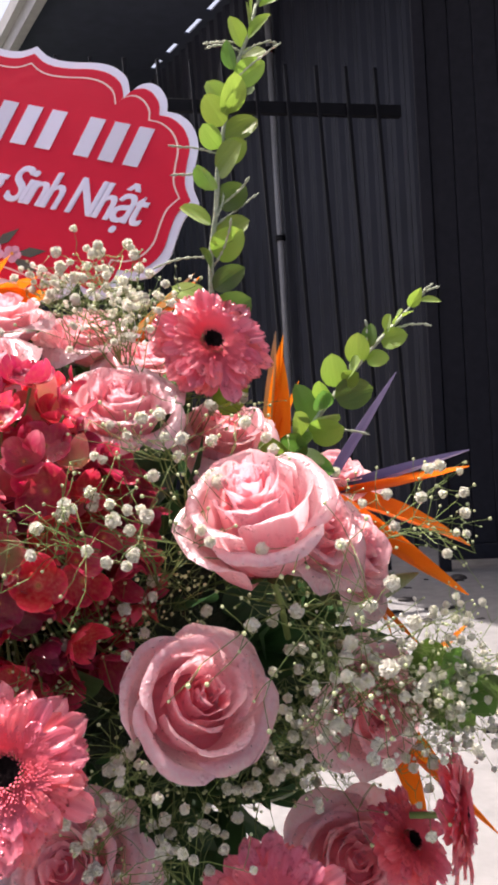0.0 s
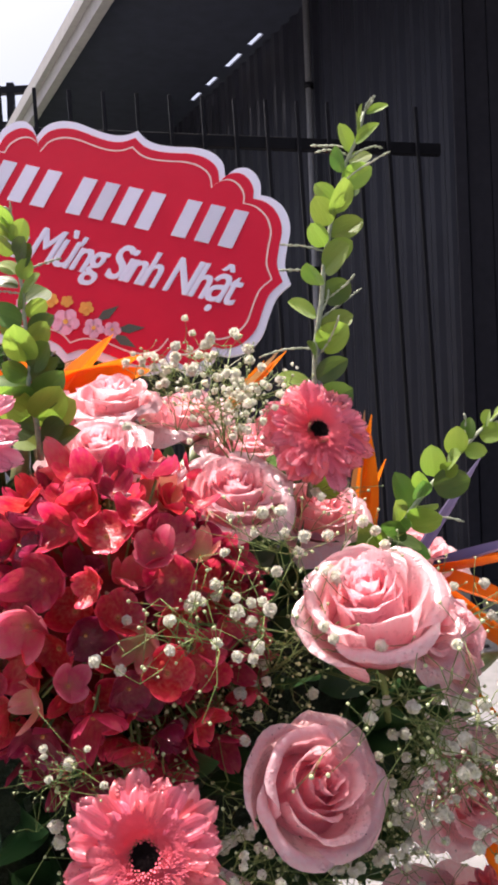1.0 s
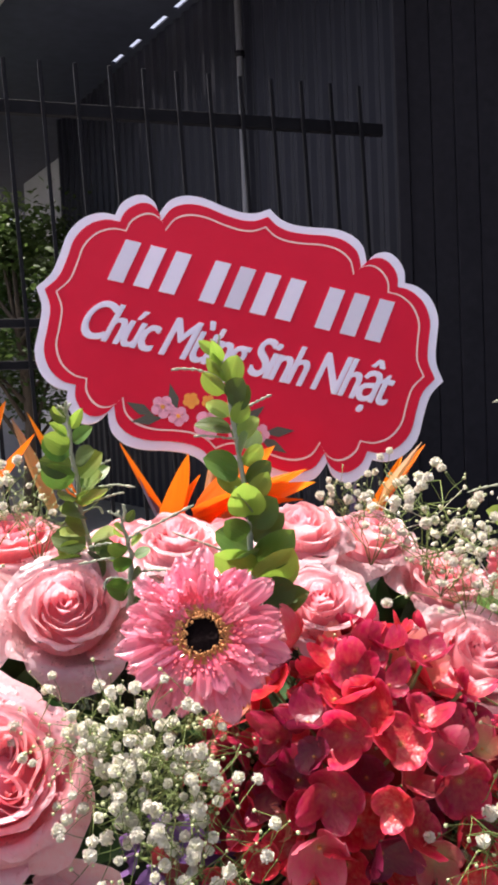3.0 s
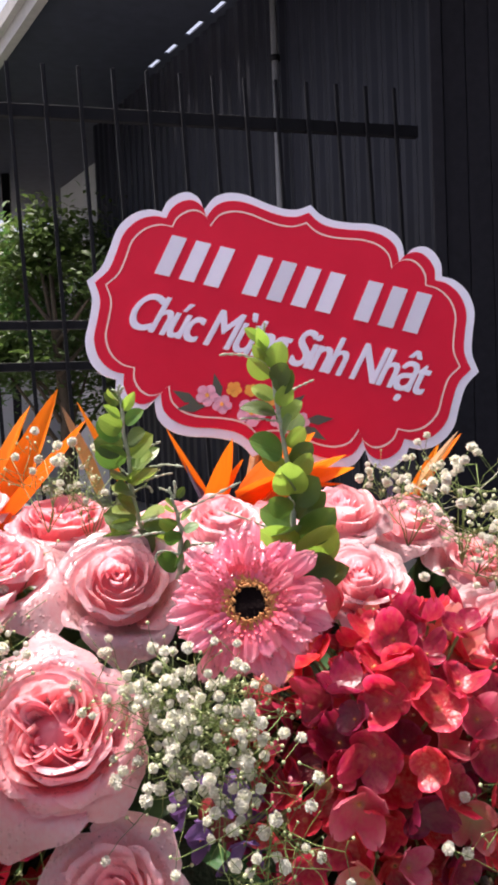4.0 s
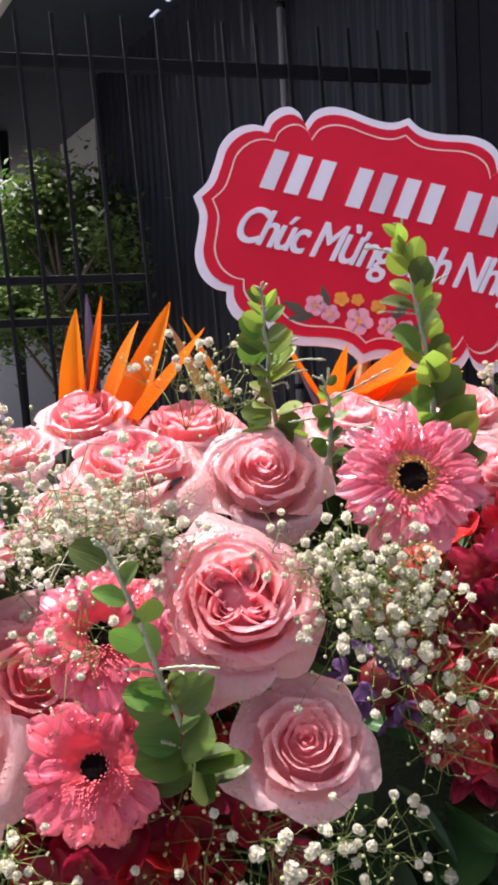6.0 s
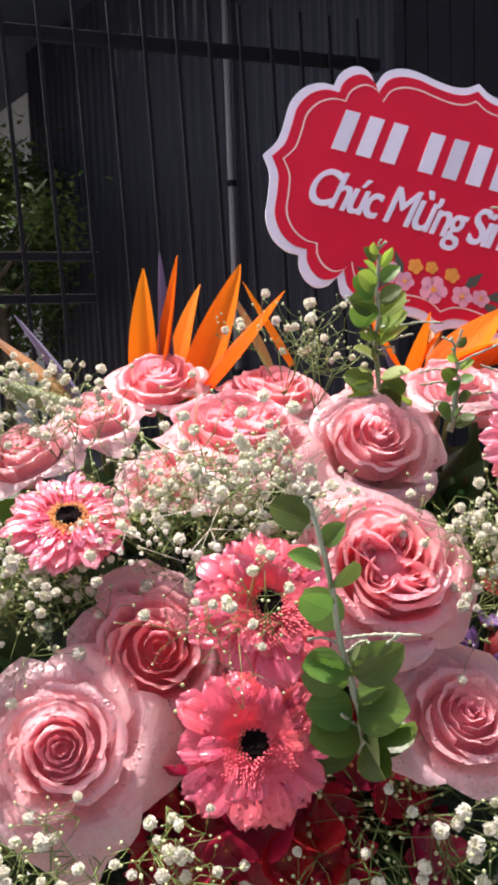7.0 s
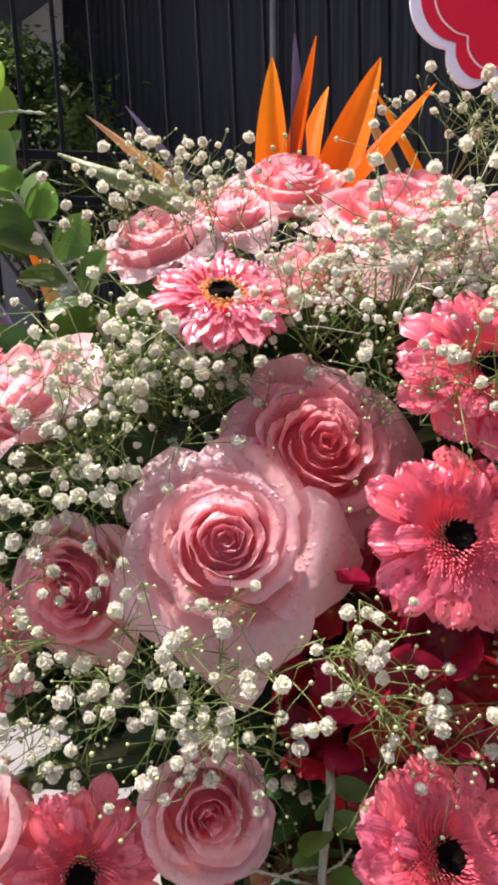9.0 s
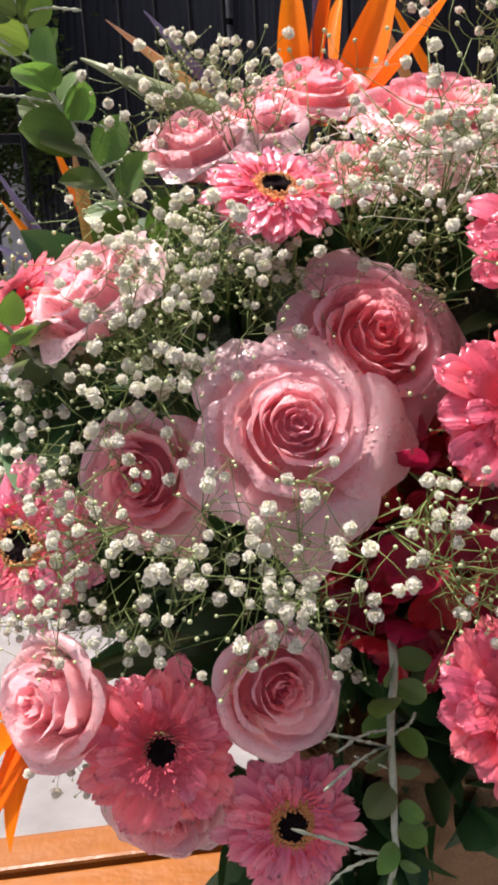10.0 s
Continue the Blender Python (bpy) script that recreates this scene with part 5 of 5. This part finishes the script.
put_spray("full", (0.020, 0.430, 0.740), (0.1, -0.9, 0.1), 0.036)
put_spray("full", (0.095, 0.455, 0.745), (0.7, -0.6, 0.1), 0.034)
put_spray("full", (0.085, 0.45, 0.715), (0.6, -0.7, 0.0), 0.030)
put_spray("thin", (0.100, 0.500, 0.835), (0.8, -0.3, 0.4), 0.040)
put_spray("full", (-0.045, 0.400, 0.705), (0.0, -0.9, 0.1), 0.040)
put_spray("full", (-0.060, 0.395, 0.680), (-0.1, -0.9, -0.1), 0.036)
put_spray("full", (-0.068, 0.372, 0.728), (0.0, -0.85, 0.3), 0.034)
put_spray("full", (-0.060, 0.366, 0.700), (0.0, -0.9, 0.2), 0.032)
put_spray("few", (-0.140, 0.345, 0.792), (-0.3, -0.85, 0.3), 0.022)
put_spray("full", (-0.232, 0.375, 0.900), (-0.1, -0.8, 0.5), 0.034)
put_spray("full", (-0.215, 0.365, 0.875), (0.1, -0.85, 0.4), 0.034)
put_spray("full", (-0.250, 0.385, 0.870), (0.0, -0.85, 0.4), 0.036)
put_spray("full", (-0.258, 0.386, 0.908), (-0.1, -0.7, 0.6), 0.032)
put_spray("full", (-0.236, 0.380, 0.905), (0.0, -0.75, 0.5), 0.030)
put_spray("full", (-0.252, 0.376, 0.893), (0.15, -0.8, 0.5), 0.030)
put_spray("full", (-0.240, 0.362, 0.882), (0.0, -0.85, 0.4), 0.034)
put_spray("few", (-0.200, 0.350, 0.850), (0.1, -0.9, 0.2), 0.034)
put_spray("few", (-0.215, 0.352, 0.828), (0.0, -0.9, 0.2), 0.028)
put_spray("full", (-0.345, 0.410, 0.925), (-0.1, -0.6, 0.7), 0.036)
put_spray("full", (-0.375, 0.395, 0.930), (0.1, -0.6, 0.75), 0.038)
put_spray("full", (-0.405, 0.430, 0.925), (0.0, -0.5, 0.8), 0.032)
put_spray("thin", (-0.322, 0.500, 1.000), (0.1, -0.3, 0.9), 0.034)
put_spray("thin", (-0.300, 0.52, 0.985), (0.1, -0.3, 0.9), 0.030)
put_spray("thin", (-0.375, 0.331, 0.885), (0.1, -0.9, 0.3), 0.028)
put_spray("full", (-0.455, 0.500, 0.960), (-0.1, -0.3, 0.9), 0.034)
put_spray("full", (-0.500, 0.500, 0.948), (-0.3, -0.3, 0.8), 0.034)
put_spray("full", (-0.470, 0.52, 0.975), (-0.1, -0.2, 0.95), 0.028)
put_spray("full", (-0.490, 0.425, 0.880), (-0.2, -0.7, 0.6), 0.036)
put_spray("full", (-0.520, 0.405, 0.866), (-0.4, -0.7, 0.4), 0.036)
put_spray("full", (-0.505, 0.395, 0.835), (-0.3, -0.85, 0.2), 0.034)
put_spray("full", (-0.535, 0.39, 0.815), (-0.5, -0.8, 0.2), 0.032)
put_spray("full", (-0.445, 0.338, 0.780), (0.0, -0.9, 0.2), 0.036)
put_spray("full", (-0.410, 0.335, 0.785), (0.2, -0.9, 0.2), 0.032)
put_spray("full", (-0.485, 0.355, 0.772), (-0.1, -0.9, 0.2), 0.036)
put_spray("full", (-0.515, 0.365, 0.760), (-0.3, -0.9, 0.1), 0.034)
put_spray("full", (-0.535, 0.360, 0.785), (-0.4, -0.85, 0.2), 0.030)
put_spray("full", (-0.465, 0.350, 0.752), (0.0, -0.95, 0.0), 0.034)
put_spray("full", (-0.540, 0.415, 0.660), (-0.4, -0.6, -0.6), 0.030)
put_spray("full", (-0.285, 0.325, 0.775), (0.0, -0.9, 0.3), 0.038)
put_spray("full", (-0.325, 0.335, 0.765), (0.0, -0.9, 0.3), 0.036)
put_spray("full", (-0.255, 0.335, 0.785), (0.1, -0.9, 0.3), 0.032)
put_spray("thin", (-0.390, 0.325, 0.760), (0.2, -0.95, 0.0), 0.034)
put_spray("full", (-0.560, 0.460, 0.825), (-0.6, -0.6, 0.3), 0.034)
put_spray("full", (-0.560, 0.460, 0.790), (-0.7, -0.6, 0.1), 0.034)
put_spray("full", (-0.545, 0.410, 0.755), (-0.6, -0.7, 0.0), 0.032)
put_spray("full", (-0.550, 0.405, 0.725), (-0.6, -0.7, 0.0), 0.030)
put_spray("green", (-0.565, 0.500, 0.845), (-0.7, -0.4, 0.3), 0.045)
put_spray("green", (-0.570, 0.490, 0.790), (-0.8, -0.4, 0.0), 0.045)
put_spray("green", (-0.565, 0.480, 0.740), (-0.8, -0.4, -0.1), 0.042)
put_spray("full", (-0.580, 0.490, 0.720), (-0.8, -0.4, -0.1), 0.034)
put_spray("full", (0.000, 0.425, 0.715), (0.1, -0.9, 0.1), 0.034)
put_spray("few", (-0.115, 0.395, 0.735), (0.0, -0.9, 0.1), 0.026)
put_spray("full", (-0.474, 0.420, 0.882), (-0.1, -0.7, 0.6), 0.034)
put_spray("full", (-0.450, 0.435, 0.880), (0.0, -0.7, 0.6), 0.030)
put_spray("green", (-0.455, 0.440, 0.885), (0.0, -0.7, 0.6), 0.040)
put_spray("mist", (-0.345, 0.408, 0.918), (-0.1, -0.6, 0.7), 0.040)
put_spray("mist", (-0.378, 0.400, 0.922), (0.1, -0.6, 0.75), 0.040)
put_spray("mist", (-0.405, 0.430, 0.918), (0.0, -0.5, 0.8), 0.036)
put_spray("mist", (-0.495, 0.420, 0.876), (-0.2, -0.7, 0.6), 0.040)
put_spray("mist", (-0.070, 0.490, 0.965), (0.0, -0.3, 0.9), 0.036)
put_spray("mist", (0.062, 0.440, 0.765), (0.4, -0.9, 0.1), 0.036)
put_spray("mist", (0.088, 0.455, 0.735), (0.7, -0.6, 0.1), 0.032)
put_spray("full", (0.100, 0.455, 0.770), (0.7, -0.6, 0.2), 0.032)
put_spray("full", (0.112, 0.470, 0.735), (0.8, -0.5, 0.0), 0.030)
deep = random.Random(17)
for i in range(34):
    a, z = lerp(3.3, 6.1, (i + 0.5) / 34), deep.uniform(-0.55, 0.9)
    d = Vector((math.cos(a) * math.sqrt(1 - z * z * 0.5), math.sin(a) * math.sqrt(1 - z * z), z))
    put_spray("green", (-0.255 + 0.315 * d.x, 0.545 + 0.15 * d.y, 0.77 + 0.18 * d.z), d + Vector((0, -0.4, 0.2)), deep.uniform(0.036, 0.046))
for group_ in SPRAYS.values():
    for s in group_:
        for o in (*s.children_recursive, s):
            bpy.data.objects.remove(o)
